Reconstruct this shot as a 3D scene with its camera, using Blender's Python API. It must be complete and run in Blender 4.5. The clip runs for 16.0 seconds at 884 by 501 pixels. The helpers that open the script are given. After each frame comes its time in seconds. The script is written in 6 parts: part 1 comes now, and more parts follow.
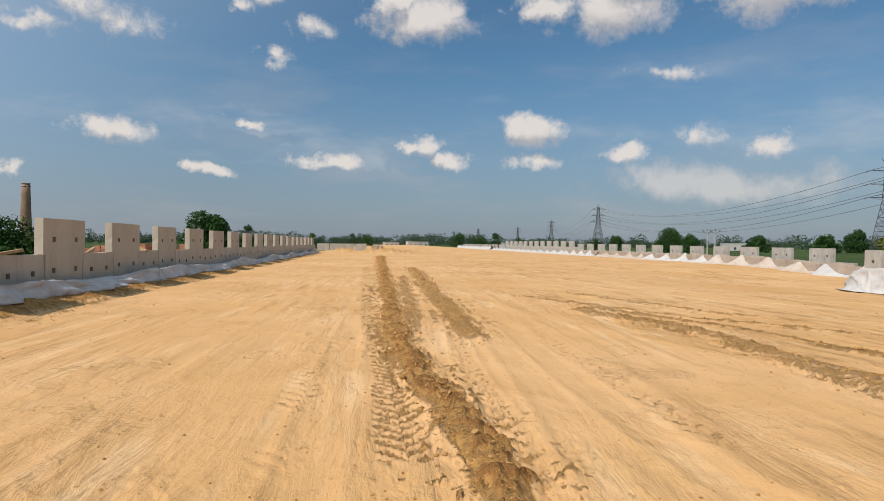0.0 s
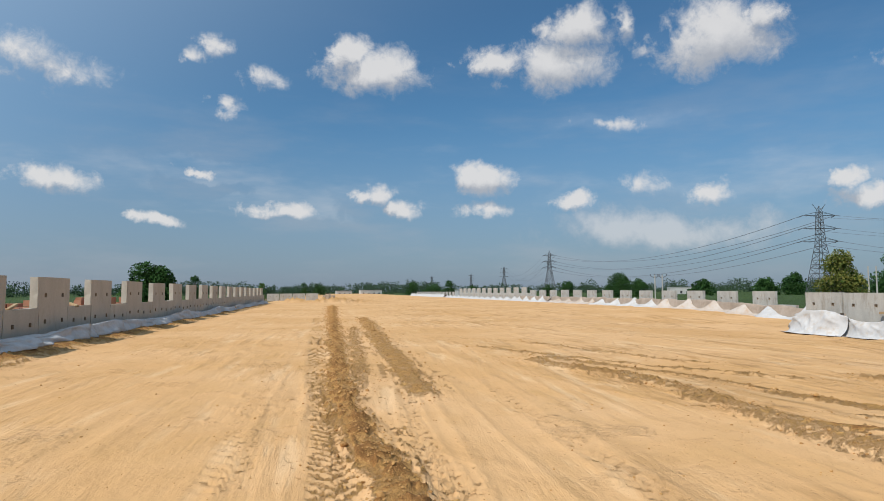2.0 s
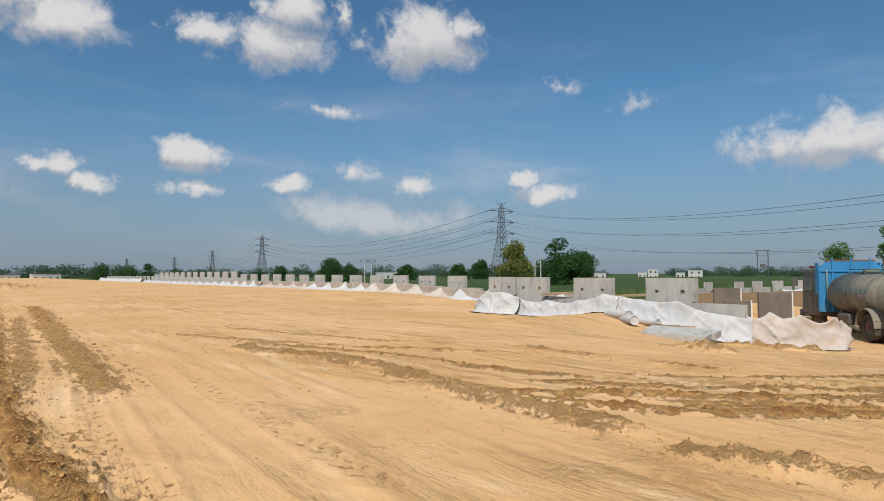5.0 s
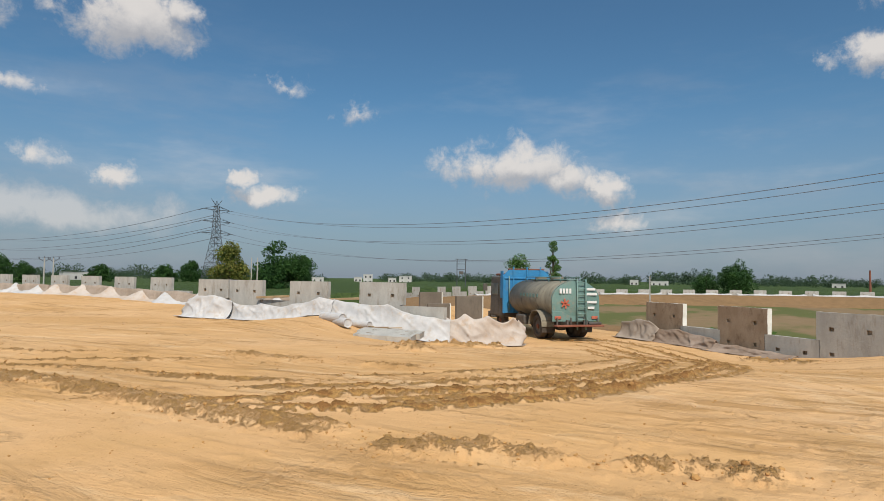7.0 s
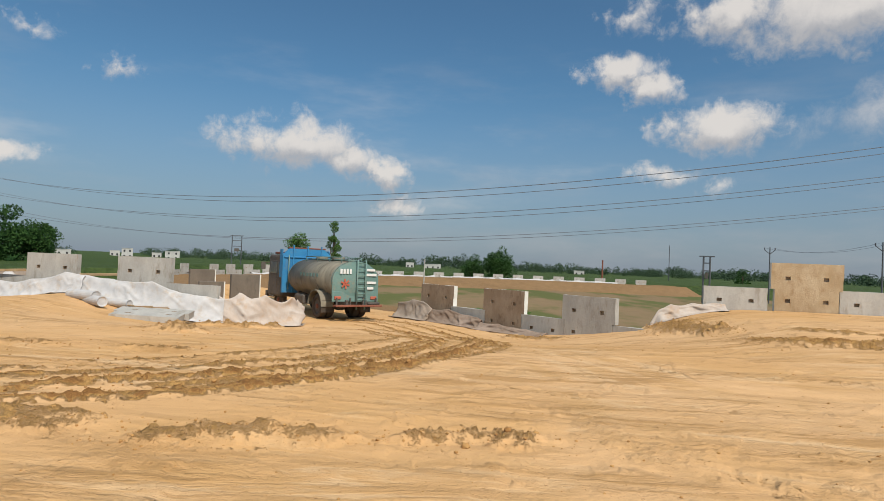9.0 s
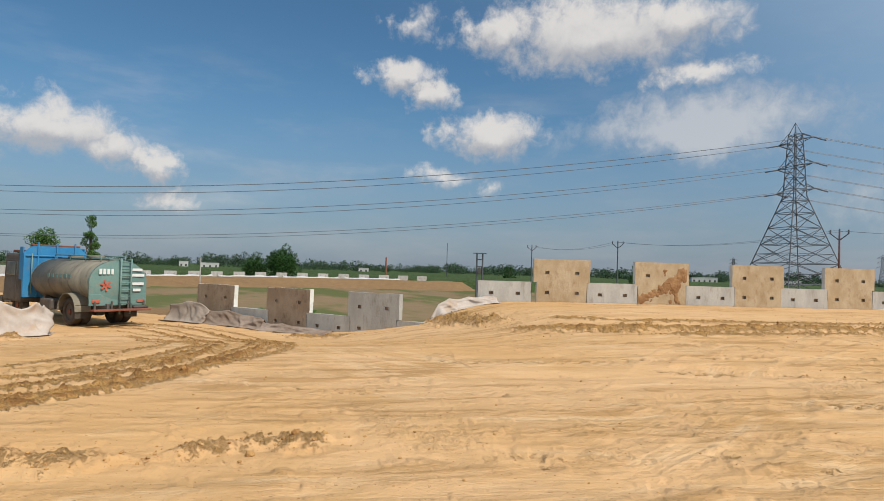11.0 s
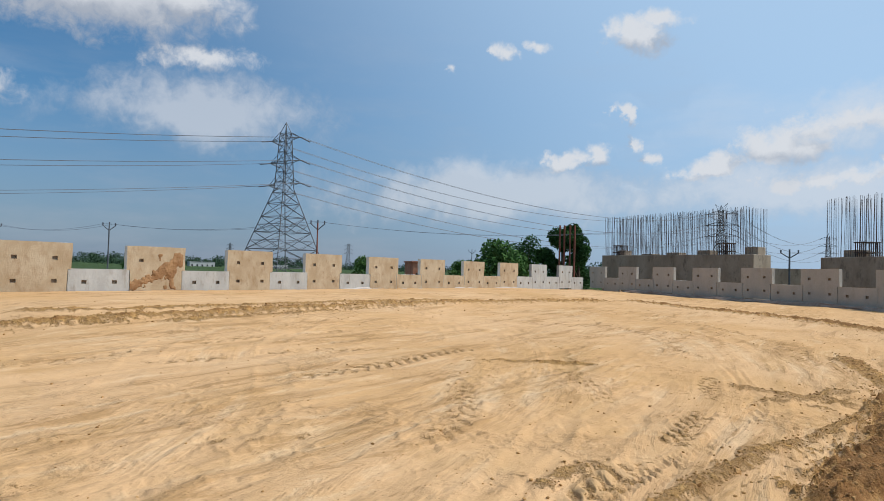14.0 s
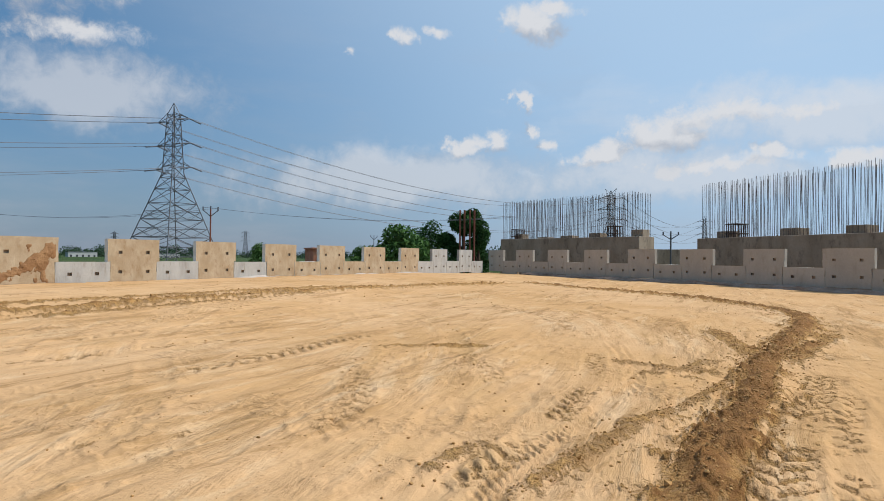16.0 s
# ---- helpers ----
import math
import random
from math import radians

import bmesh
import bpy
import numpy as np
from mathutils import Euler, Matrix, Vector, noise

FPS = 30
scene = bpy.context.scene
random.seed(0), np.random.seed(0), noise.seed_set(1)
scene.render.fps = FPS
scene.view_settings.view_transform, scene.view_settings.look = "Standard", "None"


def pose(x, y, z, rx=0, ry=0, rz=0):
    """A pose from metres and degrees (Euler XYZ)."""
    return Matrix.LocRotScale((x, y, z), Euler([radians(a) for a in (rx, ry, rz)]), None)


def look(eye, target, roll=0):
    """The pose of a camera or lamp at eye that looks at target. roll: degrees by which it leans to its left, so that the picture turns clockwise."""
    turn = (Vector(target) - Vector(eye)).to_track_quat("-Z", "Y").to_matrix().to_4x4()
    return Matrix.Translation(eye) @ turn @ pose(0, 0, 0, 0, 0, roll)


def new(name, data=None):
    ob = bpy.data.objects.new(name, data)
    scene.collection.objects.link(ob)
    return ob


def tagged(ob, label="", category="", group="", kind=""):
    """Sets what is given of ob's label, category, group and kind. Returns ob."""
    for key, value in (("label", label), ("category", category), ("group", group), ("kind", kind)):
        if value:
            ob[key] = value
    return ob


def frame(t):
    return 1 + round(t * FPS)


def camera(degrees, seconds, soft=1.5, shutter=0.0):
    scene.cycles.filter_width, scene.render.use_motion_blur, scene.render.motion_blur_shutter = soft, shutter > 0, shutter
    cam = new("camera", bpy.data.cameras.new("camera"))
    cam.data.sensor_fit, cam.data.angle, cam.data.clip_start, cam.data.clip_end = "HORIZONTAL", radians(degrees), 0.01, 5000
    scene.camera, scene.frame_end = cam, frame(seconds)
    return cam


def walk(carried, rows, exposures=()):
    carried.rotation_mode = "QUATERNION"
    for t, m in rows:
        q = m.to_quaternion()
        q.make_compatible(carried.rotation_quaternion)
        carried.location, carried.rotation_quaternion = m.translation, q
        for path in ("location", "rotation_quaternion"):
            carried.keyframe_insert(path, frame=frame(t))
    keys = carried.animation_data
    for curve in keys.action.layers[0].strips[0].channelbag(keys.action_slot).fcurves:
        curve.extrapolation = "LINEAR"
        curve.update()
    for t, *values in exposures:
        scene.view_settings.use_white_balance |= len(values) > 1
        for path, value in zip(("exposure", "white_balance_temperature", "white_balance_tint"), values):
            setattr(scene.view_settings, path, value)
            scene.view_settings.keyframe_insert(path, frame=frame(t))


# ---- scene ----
cam = camera(70.50, 16.0, soft=0.65)
# seconds, place in metres, pitch, roll and heading in degrees
WALK = [
    (0, -0.251, -0.450, 1.476, 89.32, -0.57, -7.71),
    (0.5, -0.219, -0.263, 1.479, 90.02, 2.06, -7.37),
    (1, -0.161, -0.190, 1.508, 93.74, 1.23, -6.28),
    (1.5, -0.107, -0.149, 1.521, 94.04, 0.46, -7.96),
    (2, -0.097, -0.050, 1.527, 93.69, 0.34, -11.94),
    (2.5, -0.088, -0.042, 1.524, 93.48, 0.79, -15.41),
    (3, -0.081, -0.037, 1.535, 93.16, 0.73, -18.81),
    (3.2, -0.054, -0.012, 1.530, 93.21, 0.91, -20.29),
    (5.3, -0.012, 0.023, 1.513, 91.96, 0.40, -40.63),
    (5.5, 0.000, -0.000, 1.513, 91.93, 0.63, -42.50),
    (6, 0.034, 0.019, 1.516, 93.13, 0.25, -48.74),
    (6.5, 0.039, -0.000, 1.510, 93.37, 0.25, -56.75),
    (7, 0.055, 0.013, 1.496, 92.62, -0.69, -63.14),
    (7.5, 0.057, 0.012, 1.504, 92.89, -0.84, -70.52),
    (8, 0.051, 0.021, 1.506, 92.83, -1.26, -77.08),
    (8.2, 0.069, 0.035, 1.491, 92.50, -2.00, -79.28),
    (10.3, 0.081, 0.162, 1.482, 90.58, -0.49, -89.88),
    (10.5, 0.069, 0.165, 1.479, 91.14, -1.34, -93.78),
    (11, 0.140, 0.124, 1.481, 91.83, -1.73, -102.66),
    (11.5, 0.199, 0.109, 1.481, 92.32, -0.98, -112.28),
    (12, 0.215, 0.122, 1.487, 91.95, -1.60, -122.16),
    (12.5, 0.262, 0.085, 1.495, 91.57, -1.66, -129.10),
    (13, 0.283, 0.054, 1.497, 92.06, -2.19, -136.44),
    (13.5, 0.282, -0.015, 1.481, 92.50, -1.44, -143.45),
    (14, 0.262, -0.040, 1.490, 91.74, -1.59, -146.38),
    (14.5, 0.239, -0.071, 1.490, 92.07, -0.51, -153.13),
    (15, 0.239, -0.132, 1.491, 92.00, -1.31, -153.98),
    (15.5, 0.194, -0.125, 1.489, 90.72, -1.88, -152.80),
    (16, 0.184, -0.157, 1.490, 90.57, -0.59, -155.26),
]
walk(cam, [(t, pose(x, y, z, rx, ry, rz)) for t, x, y, z, rx, ry, rz in WALK],
     exposures=[(0, 0.0, 6850, 13), (0.4, 0.0, 6760, 12.5), (1, 0.0, 6420, 10.5), (3, -0.02, 6280, 10), (5.5, -0.03, 6500, 11.5), (8, -0.03, 6750, 11.3), (11, 0.0, 6600, 10.8), (14.5, -0.02, 5930, 9.5), (16, -0.02, 6110, 10.5)])

# ---- world, sun ----
SUN_AZ, SUN_EL = 236.0, 49.0
world = bpy.data.worlds.new("sky")
scene.world = world
world.use_nodes = True


class Net:
    """Short hand for node trees."""

    def __init__(self, tree):
        self.tree = tree
        tree.nodes.clear()

    def n(self, kind, **values):
        node = self.tree.nodes.new(kind)
        for key, value in values.items():
            if key.startswith("i_"):
                self.to(value, node.inputs[int(key[2:])])
            else:
                setattr(node, key, value)
        return node

    def to(self, value, socket):
        if isinstance(value, bpy.types.NodeSocket):
            self.tree.links.new(value, socket)
        else:
            socket.default_value = value

    def math(self, op, a, b=0.0, c=None, clamp=False):
        node = self.n("ShaderNodeMath", operation=op, use_clamp=clamp, i_0=a, i_1=b)
        if c is not None:
            self.to(c, node.inputs[2])
        return node.outputs[0]

    def vec(self, op, a, b):
        node = self.n("ShaderNodeVectorMath", operation=op, i_0=a, i_1=b)
        return node.outputs["Value" if op in ("LENGTH", "DOT_PRODUCT") else "Vector"]

    def noise(self, coord, scale, detail=4.0, rough=0.55, distort=0.0):
        node = self.n("ShaderNodeTexNoise", noise_dimensions="3D")
        for key, value in (("Vector", coord), ("Scale", scale), ("Detail", detail), ("Roughness", rough), ("Distortion", distort)):
            self.to(value, node.inputs[key])
        return node.outputs["Fac"]

    def ramp(self, fac, *stops):
        node = self.n("ShaderNodeValToRGB", i_0=fac)
        els = node.color_ramp.elements
        while len(els) < len(stops):
            els.new(0.5)
        for el, (pos, col) in zip(els, stops):
            el.position = pos
            el.color = (*col, 1) if len(col) == 3 else col
        return node.outputs[0]

    def mix(self, fac, a, b, mode="MIX"):
        node = self.n("ShaderNodeMix", data_type="RGBA", blend_type=mode)
        for value, i in ((fac, 0), (a, 6), (b, 7)):
            if isinstance(value, tuple) and len(value) == 3:
                value = (*value, 1)
            self.to(value, node.inputs[i])
        return node.outputs[2]

    def smooth(self, v, lo, hi, a=0.0, b=1.0):
        node = self.n("ShaderNodeMapRange", interpolation_type="SMOOTHSTEP", i_0=v, i_1=lo, i_2=hi, i_3=a, i_4=b)
        return node.outputs[0]


# cumulus clouds: heading from the middle, height, half width, half height in degrees, density
CLOUDS = """-105.4 8.8 3 1.3 1;-106.8 17.8 2.4 1.6 0.55;-103.5 16.8 3 1.2 0.45;-110.1 16.1 1.9 0.7 0.5;-111.9 5.5 1.1 0.7 0.8;-15.6 10.3 5.8 2.2 1;-10.2 8.9 4.1 1.8 0.8;-29.5 14.8 1.6 1.3 0.5;-79.0 19.8 4.7 1.7 1;-81.5 20.9 2.2 1.3 1;-62.5 19.7 4.7 2.4 1;-60.3 22.7 3.1 2.1 1;-68.0 20.1 2.9 1.2 1;-49.1 20.5 4.6 2.7 1;-45.7 21.6 1.9 1.4 1;-55.9 22.9 1.3 1.8 0.8;-93.3 20.6 1.3 0.9 0.6;-95.3 19.6 0.9 0.7 0.6;-89.5 18.1 2.1 0.9 0.6;-92.0 15.9 1.3 0.7 0.6;-94.4 10.6 1.5 0.4 0.8;-98.0 6.1 1.6 0.5 0.9;-86.8 7.3 3.3 0.9 1;-78.8 9.1 2.0 1.2 1;-76.6 7.8 2.2 0.8 1;-69.4 10.3 2.5 1.4 1;-69.0 7.1 2.3 0.7 0.7;-60.9 7.9 2.3 0.8 1;-54.7 9.1 2.1 0.9 0.5;-49.3 8.4 2.5 1.0 0.75;-56.9 14.7 2.8 0.7 0.4;-35.8 17.0 1.9 0.9 0.5;-29.8 14.7 1.2 0.8 0.5;-37.4 7.2 3.3 0.9 0.85;-39.5 8.6 1.7 0.8 1;-53.6 5.2 9.4 1.9 0.42;13.2 17.4 3.5 1.3 1;16.2 15.8 1.8 1.5 1;21.7 12.2 4.4 2.2 1;30.9 20.8 10.3 3.2 1;38.1 21.7 3.5 1.9 1;22.5 21.3 3.4 1.7 0.9;14.3 21.6 2.4 1.4 0.6;40.4 17.1 4.7 0.9 0.75;40.2 12.9 10.5 2.7 0.62;16.9 8.5 3.0 0.9 0.65;21.8 7.3 2.0 0.8 0.5;-6.9 8.2 2.0 1.5 0.95;-6.0 5.5 2.7 0.9 0.55;39.5 16.8 4.2 1.1 0.7;85.1 8.9 2.8 1.2 1;89.8 10.3 3.9 1.8 0.9;95.1 11.8 5.1 1.5 0.8;101.2 11.9 5.3 1.3 0.75;98.1 8.6 2.3 0.9 1;103.8 8.4 2.5 0.9 1;93.0 7.6 8.3 1.0 0.8;72.3 9.8 1.4 1.0 1;74.9 10.3 1.4 1.0 1;77.6 13.5 0.8 1.1 0.95;78.4 11.2 1.0 0.8 0.85;79.9 10.1 1.4 0.5 0.85;66.7 19.3 0.9 0.9 0.75;70.1 20.1 0.9 0.5 0.6;61.6 17.3 0.7 0.5 0.6;78.1 20.3 2.6 1.5 0.9;80.3 21.4 1.9 0.8 0.9;67.9 7.4 12.0 2.1 0.6;92.1 6.9 11.5 2.4 0.62;100.0 11.4 9.7 2.6 0.63;65.9 6.7 16.0 2.8 0.6;39.6 12.6 10.0 2.5 0.63"""


def build_sky():
    k = Net(world.node_tree)
    coord = k.n("ShaderNodeTexCoord").outputs["Generated"]
    sky = k.n("ShaderNodeTexSky", sky_type="NISHITA", sun_disc=False, sun_elevation=radians(SUN_EL), sun_rotation=radians(SUN_AZ),
              altitude=200.0, air_density=1.0, dust_density=SKY_DUST, ozone_density=2.2)
    turned = k.n("ShaderNodeVectorRotate", rotation_type="Z_AXIS")
    k.to(coord, turned.inputs["Vector"])
    k.to(radians(85.0), turned.inputs["Angle"])
    sep = k.n("ShaderNodeSeparateXYZ", i_0=turned.outputs[0])
    az = k.math("MULTIPLY", k.math("ARCTAN2", sep.outputs[0], sep.outputs[1]), 57.2958)
    el = k.math("MULTIPLY", k.math("ARCSINE", sep.outputs[2]), 57.2958)
    n1 = k.noise(coord, 9.0, 6.0, 0.6)
    n2 = k.noise(coord, 34.0, 6.0, 0.62)
    n3 = k.noise(coord, 42.0, 8.0, 0.68, 0.4)
    # wobble the outlines, flatten the bases
    n4 = k.noise(k.vec("ADD", coord, (3.1, 1.7, 0.4)), 10.0, 4.0, 0.55)
    azw = k.math("ADD", az, k.math("ADD", k.math("MULTIPLY", k.math("SUBTRACT", n2, 0.5), 4.5), k.math("MULTIPLY", k.math("SUBTRACT", n4, 0.5), 6.0)))
    elw = k.math("ADD", el, k.math("MULTIPLY", k.math("SUBTRACT", n1, 0.5), 4.2))
    spot = k.n("ShaderNodeCombineXYZ", i_0=azw, i_1=elw).outputs[0]
    best = None
    upper = None
    sheet = None
    raised = k.vec("ADD", spot, (0.0, 1.5, 0.0))
    for a, e, w, h, dens in ([float(v) for v in row.split()] for row in CLOUDS.split(";")):
        if w > 8 and dens < 0.65:
            rel = k.n("ShaderNodeVectorMath", operation="MULTIPLY_ADD", i_0=spot, i_1=(1 / w, 1 / h, 0), i_2=(-a / w, -e / h, 0)).outputs[0]
            near = k.math("SUBTRACT", 1.25, k.vec("LENGTH", rel, (0, 0, 0)))
            sheet = near if sheet is None else k.math("MAXIMUM", sheet, near)
            continue
        found = []
        for place in (spot, raised):
            rel = k.n("ShaderNodeVectorMath", operation="MULTIPLY_ADD", i_0=place, i_1=(1 / w, 1 / h, 0), i_2=(-a / w, -e / h, 0)).outputs[0]
            found.append(k.math("MULTIPLY", k.math("SUBTRACT", 1.35, k.vec("LENGTH", rel, (0, 0, 0))), dens))
        best = found[0] if best is None else k.math("MAXIMUM", best, found[0])
        upper = found[1] if upper is None else k.math("MAXIMUM", upper, found[1])
    n5 = k.noise(coord, 17.0, 5.0, 0.58)
    fluff = k.math("ADD", best, k.math("ADD", k.math("MULTIPLY", k.math("SUBTRACT", n3, 0.5), 1.3), k.math("MULTIPLY", k.math("SUBTRACT", n5, 0.5), 1.3)))
    cover = k.smooth(fluff, 0.04, 0.95, 0.0, 0.92)
    # thin high haze near the horizon
    veil = k.math("MULTIPLY", k.smooth(k.noise(k.vec("MULTIPLY", coord, (1.0, 1.0, 4.0)), 3.2, 5.0, 0.6), 0.45, 0.8, 0.0, 0.35), k.smooth(el, 26.0, 6.0))
    layer = k.smooth(k.math("ADD", sheet, k.math("ADD", k.math("MULTIPLY", k.math("SUBTRACT", n4, 0.5), 1.7), k.math("MULTIPLY", k.math("SUBTRACT", n3, 0.5), 0.9))), -0.1, 0.95, 0.0, 0.60)
    cover = k.math("MAXIMUM", cover, k.math("MAXIMUM", veil, layer))
    lit = k.math("MULTIPLY", k.math("SUBTRACT", best, upper), 0.9)
    light = k.smooth(k.math("ADD", lit, k.math("ADD", k.math("MULTIPLY", n3, 0.6), k.math("MULTIPLY", n5, 0.5))), 0.20, 1.15)
    light = k.math("MAXIMUM", light, k.math("MULTIPLY", layer, 1.45, clamp=True))
    white = k.mix(light, CLOUD_SHADE, CLOUD_WHITE)
    base = k.mix(1.0, sky.outputs[0], SKY_TINT, "MULTIPLY")
    haze = k.smooth(el, 17.0, -1.0, 0.0, SKY_HAZE)
    base = k.mix(haze, base, HAZE)
    # aerosol brightens the sky towards the sun
    a, e = radians(SUN_AZ), radians(SUN_EL)
    near_sun = k.vec("DOT_PRODUCT", coord, (math.sin(a) * math.cos(e), math.cos(a) * math.cos(e), math.sin(e)))
    base = k.mix(k.smooth(near_sun, -0.20, 0.62, 0.0, 0.85), base, GLOW)
    col = k.mix(cover, base, white)
    back = k.n("ShaderNodeBackground", i_0=col, i_1=SKY_STRENGTH)
    k.n("ShaderNodeOutputWorld", i_0=back.outputs[0])


SKY_STRENGTH, SKY_DUST, SKY_HAZE = 0.1, 1.0, 0.75
SKY_TINT = (0.53, 0.83, 0.93)
HAZE = (2.48, 2.82, 3.72)
GLOW = (4.9, 6.5, 8.1)
CLOUD_WHITE, CLOUD_SHADE = (7.5, 7.3, 7.05), (4.3, 4.45, 4.75)
build_sky()
sun = new("sun", bpy.data.lights.new("sun", "SUN"))
sun.data.energy, sun.data.angle, sun.data.color = 4.2, radians(0.53), (1.0, 0.95, 0.86)
_a, _e = radians(SUN_AZ), radians(SUN_EL)
sun.matrix_world = look((math.sin(_a) * math.cos(_e) * 50, math.cos(_a) * math.cos(_e) * 50, math.sin(_e) * 50), (0, 0, 0))

# ---- materials ----


def material(name, build, rough=0.8, metal=0.0, spec=0.3):
    mat = bpy.data.materials.new(name)
    mat.use_nodes = True
    k = Net(mat.node_tree)
    bsdf = k.n("ShaderNodeBsdfPrincipled")
    bsdf.inputs["Roughness"].default_value = rough
    bsdf.inputs["Metallic"].default_value = metal
    bsdf.inputs["Specular IOR Level"].default_value = spec
    k.n("ShaderNodeOutputMaterial", i_0=bsdf.outputs[0])
    coord = k.n("ShaderNodeTexCoord").outputs["Object"]
    build(k, bsdf, coord)
    return mat


def bump(k, bsdf, height, strength, distance):
    node = k.n("ShaderNodeBump")
    node.inputs["Strength"].default_value = strength
    node.inputs["Distance"].default_value = distance
    k.to(height, node.inputs["Height"])
    k.to(node.outputs[0], bsdf.inputs["Normal"])


def two_tone(a, b, fine=14.0, coarse=1.3, bumps=0.3, stain=None, stain_amount=0.5, stretch=(1, 1, 1)):
    def build(k, bsdf, coord):
        info = k.n("ShaderNodeObjectInfo")
        shift = k.vec("ADD", coord, k.n("ShaderNodeCombineXYZ", i_0=k.math("MULTIPLY", info.outputs["Random"], 37.0), i_1=0.0, i_2=0.0).outputs[0])
        c1 = k.noise(k.vec("MULTIPLY", shift, stretch), coarse, 5.0, 0.6)
        c2 = k.noise(shift, fine, 5.0, 0.65)
        col = k.mix(k.smooth(c1, 0.3, 0.7), a, b)
        col = k.mix(k.math("MULTIPLY", c2, 0.45), col, tuple(v * 0.55 for v in a))
        if stain:
            s = k.smooth(k.noise(k.vec("MULTIPLY", shift, stretch), coarse * 2.1, 6.0, 0.7), 0.5, 0.72, 0.0, stain_amount)
            col = k.mix(s, col, stain)
        k.to(col, bsdf.inputs["Base Color"])
        bump(k, bsdf, k.math("ADD", c2, k.math("MULTIPLY", c1, 2.0)), bumps, 0.03)
    return build


concrete = material("concrete_grey", two_tone((0.38, 0.36, 0.325), (0.50, 0.475, 0.43), 16, 1.3, 0.35, (0.24, 0.205, 0.16), 0.7, (1.5, 1, 0.45)))
concrete_warm = material("concrete_warm", two_tone((0.46, 0.405, 0.335), (0.55, 0.485, 0.40), 16, 0.9, 0.25, (0.33, 0.27, 0.2), 0.5, (1, 1, 0.4)))
concrete_mud = material("concrete_mud_washed", two_tone((0.40, 0.285, 0.165), (0.53, 0.415, 0.275), 22, 1.7, 0.45, (0.27, 0.165, 0.08), 0.7, (1.2, 1, 0.75)))
concrete_brown = material("concrete_brown", two_tone((0.27, 0.19, 0.125), (0.38, 0.29, 0.205), 18, 1.4, 0.4, (0.15, 0.095, 0.06), 0.8, (1.2, 1, 0.7)))
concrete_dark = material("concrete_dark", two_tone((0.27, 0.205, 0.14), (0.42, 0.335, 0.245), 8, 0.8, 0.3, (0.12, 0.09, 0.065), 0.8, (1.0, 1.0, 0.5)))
# darkest concrete tone, for the panels stored on edge
concrete_darkest = material("concrete_darkest", two_tone((0.15, 0.125, 0.10), (0.23, 0.195, 0.155), 10, 0.9, 0.3, (0.09, 0.075, 0.06), 0.7, (1, 1, 0.5)))
# much paler than the faces: sunlight on panel edges put into the colour
edge_white = material("edge_sunlit", two_tone((0.70, 0.68, 0.60), (0.78, 0.76, 0.70), 10, 2.0, 0.2))
fabric = material("geotextile", two_tone((0.47, 0.46, 0.455), (0.58, 0.565, 0.555), 5, 1.6, 0.4, (0.42, 0.33, 0.24), 0.65), rough=0.95, spec=0.1)
# dusty cloth; its tone also stands for shade on the field-side scallops
fabric_pink = material("geotextile_dusty_shade", two_tone((0.46, 0.37, 0.30), (0.56, 0.50, 0.45), 6, 1.0, 0.6, (0.42, 0.28, 0.17), 0.7), rough=0.95, spec=0.1)
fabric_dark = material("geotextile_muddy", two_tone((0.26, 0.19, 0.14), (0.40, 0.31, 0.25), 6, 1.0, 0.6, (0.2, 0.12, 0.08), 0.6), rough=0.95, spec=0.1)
mud_clump = material("mud_clump", two_tone((0.25, 0.125, 0.05), (0.40, 0.225, 0.10), 12, 3.0, 0.6))
fabric_tan = material("geotextile_tan", two_tone((0.30, 0.24, 0.19), (0.42, 0.35, 0.29), 6, 1.0, 0.4, (0.25, 0.18, 0.12), 0.6), rough=0.95, spec=0.1)
steel = material("galvanised_steel", two_tone((0.085, 0.092, 0.10), (0.14, 0.147, 0.155), 3, 0.3, 0.1), rough=0.55, metal=0.3)
wire_mat = material("aluminium_wire", two_tone((0.10, 0.108, 0.125), (0.15, 0.158, 0.175), 3, 0.3, 0.0), rough=0.6, metal=0.2)
rebar_mat = material("rusty_rebar", two_tone((0.07, 0.055, 0.05), (0.13, 0.09, 0.07), 5, 1.5, 0.2), rough=0.8)
rust = material("rust_red", two_tone((0.20, 0.065, 0.04), (0.28, 0.11, 0.07), 9, 1.5, 0.3))
bark = material("bark", two_tone((0.10, 0.075, 0.05), (0.16, 0.12, 0.08), 12, 2, 0.6))
brick_mat = material("kiln_brick", two_tone((0.40, 0.15, 0.08), (0.48, 0.24, 0.14), 6, 1.0, 0.6, (0.3, 0.2, 0.15), 0.5))
plaster = material("white_plaster", two_tone((0.46, 0.45, 0.43), (0.56, 0.55, 0.52), 3, 0.4, 0.1, (0.5, 0.46, 0.4), 0.5))
window_dark = material("dark_opening", two_tone((0.03, 0.03, 0.035), (0.05, 0.05, 0.05), 3, 1, 0.0), rough=0.3)
wood = material("weathered_wood", two_tone((0.34, 0.22, 0.11), (0.46, 0.33, 0.19), 9, 1.5, 0.4, (0.2, 0.13, 0.07), 0.4))
blue_paint = material("blue_paint", two_tone((0.03, 0.20, 0.42), (0.045, 0.26, 0.49), 9, 1.2, 0.1, (0.16, 0.2, 0.2), 0.4), rough=0.5)
tank_green = material("tank_green", two_tone((0.125, 0.225, 0.205), (0.17, 0.28, 0.255), 9, 1.1, 0.1, (0.25, 0.225, 0.17), 0.7), rough=0.5)
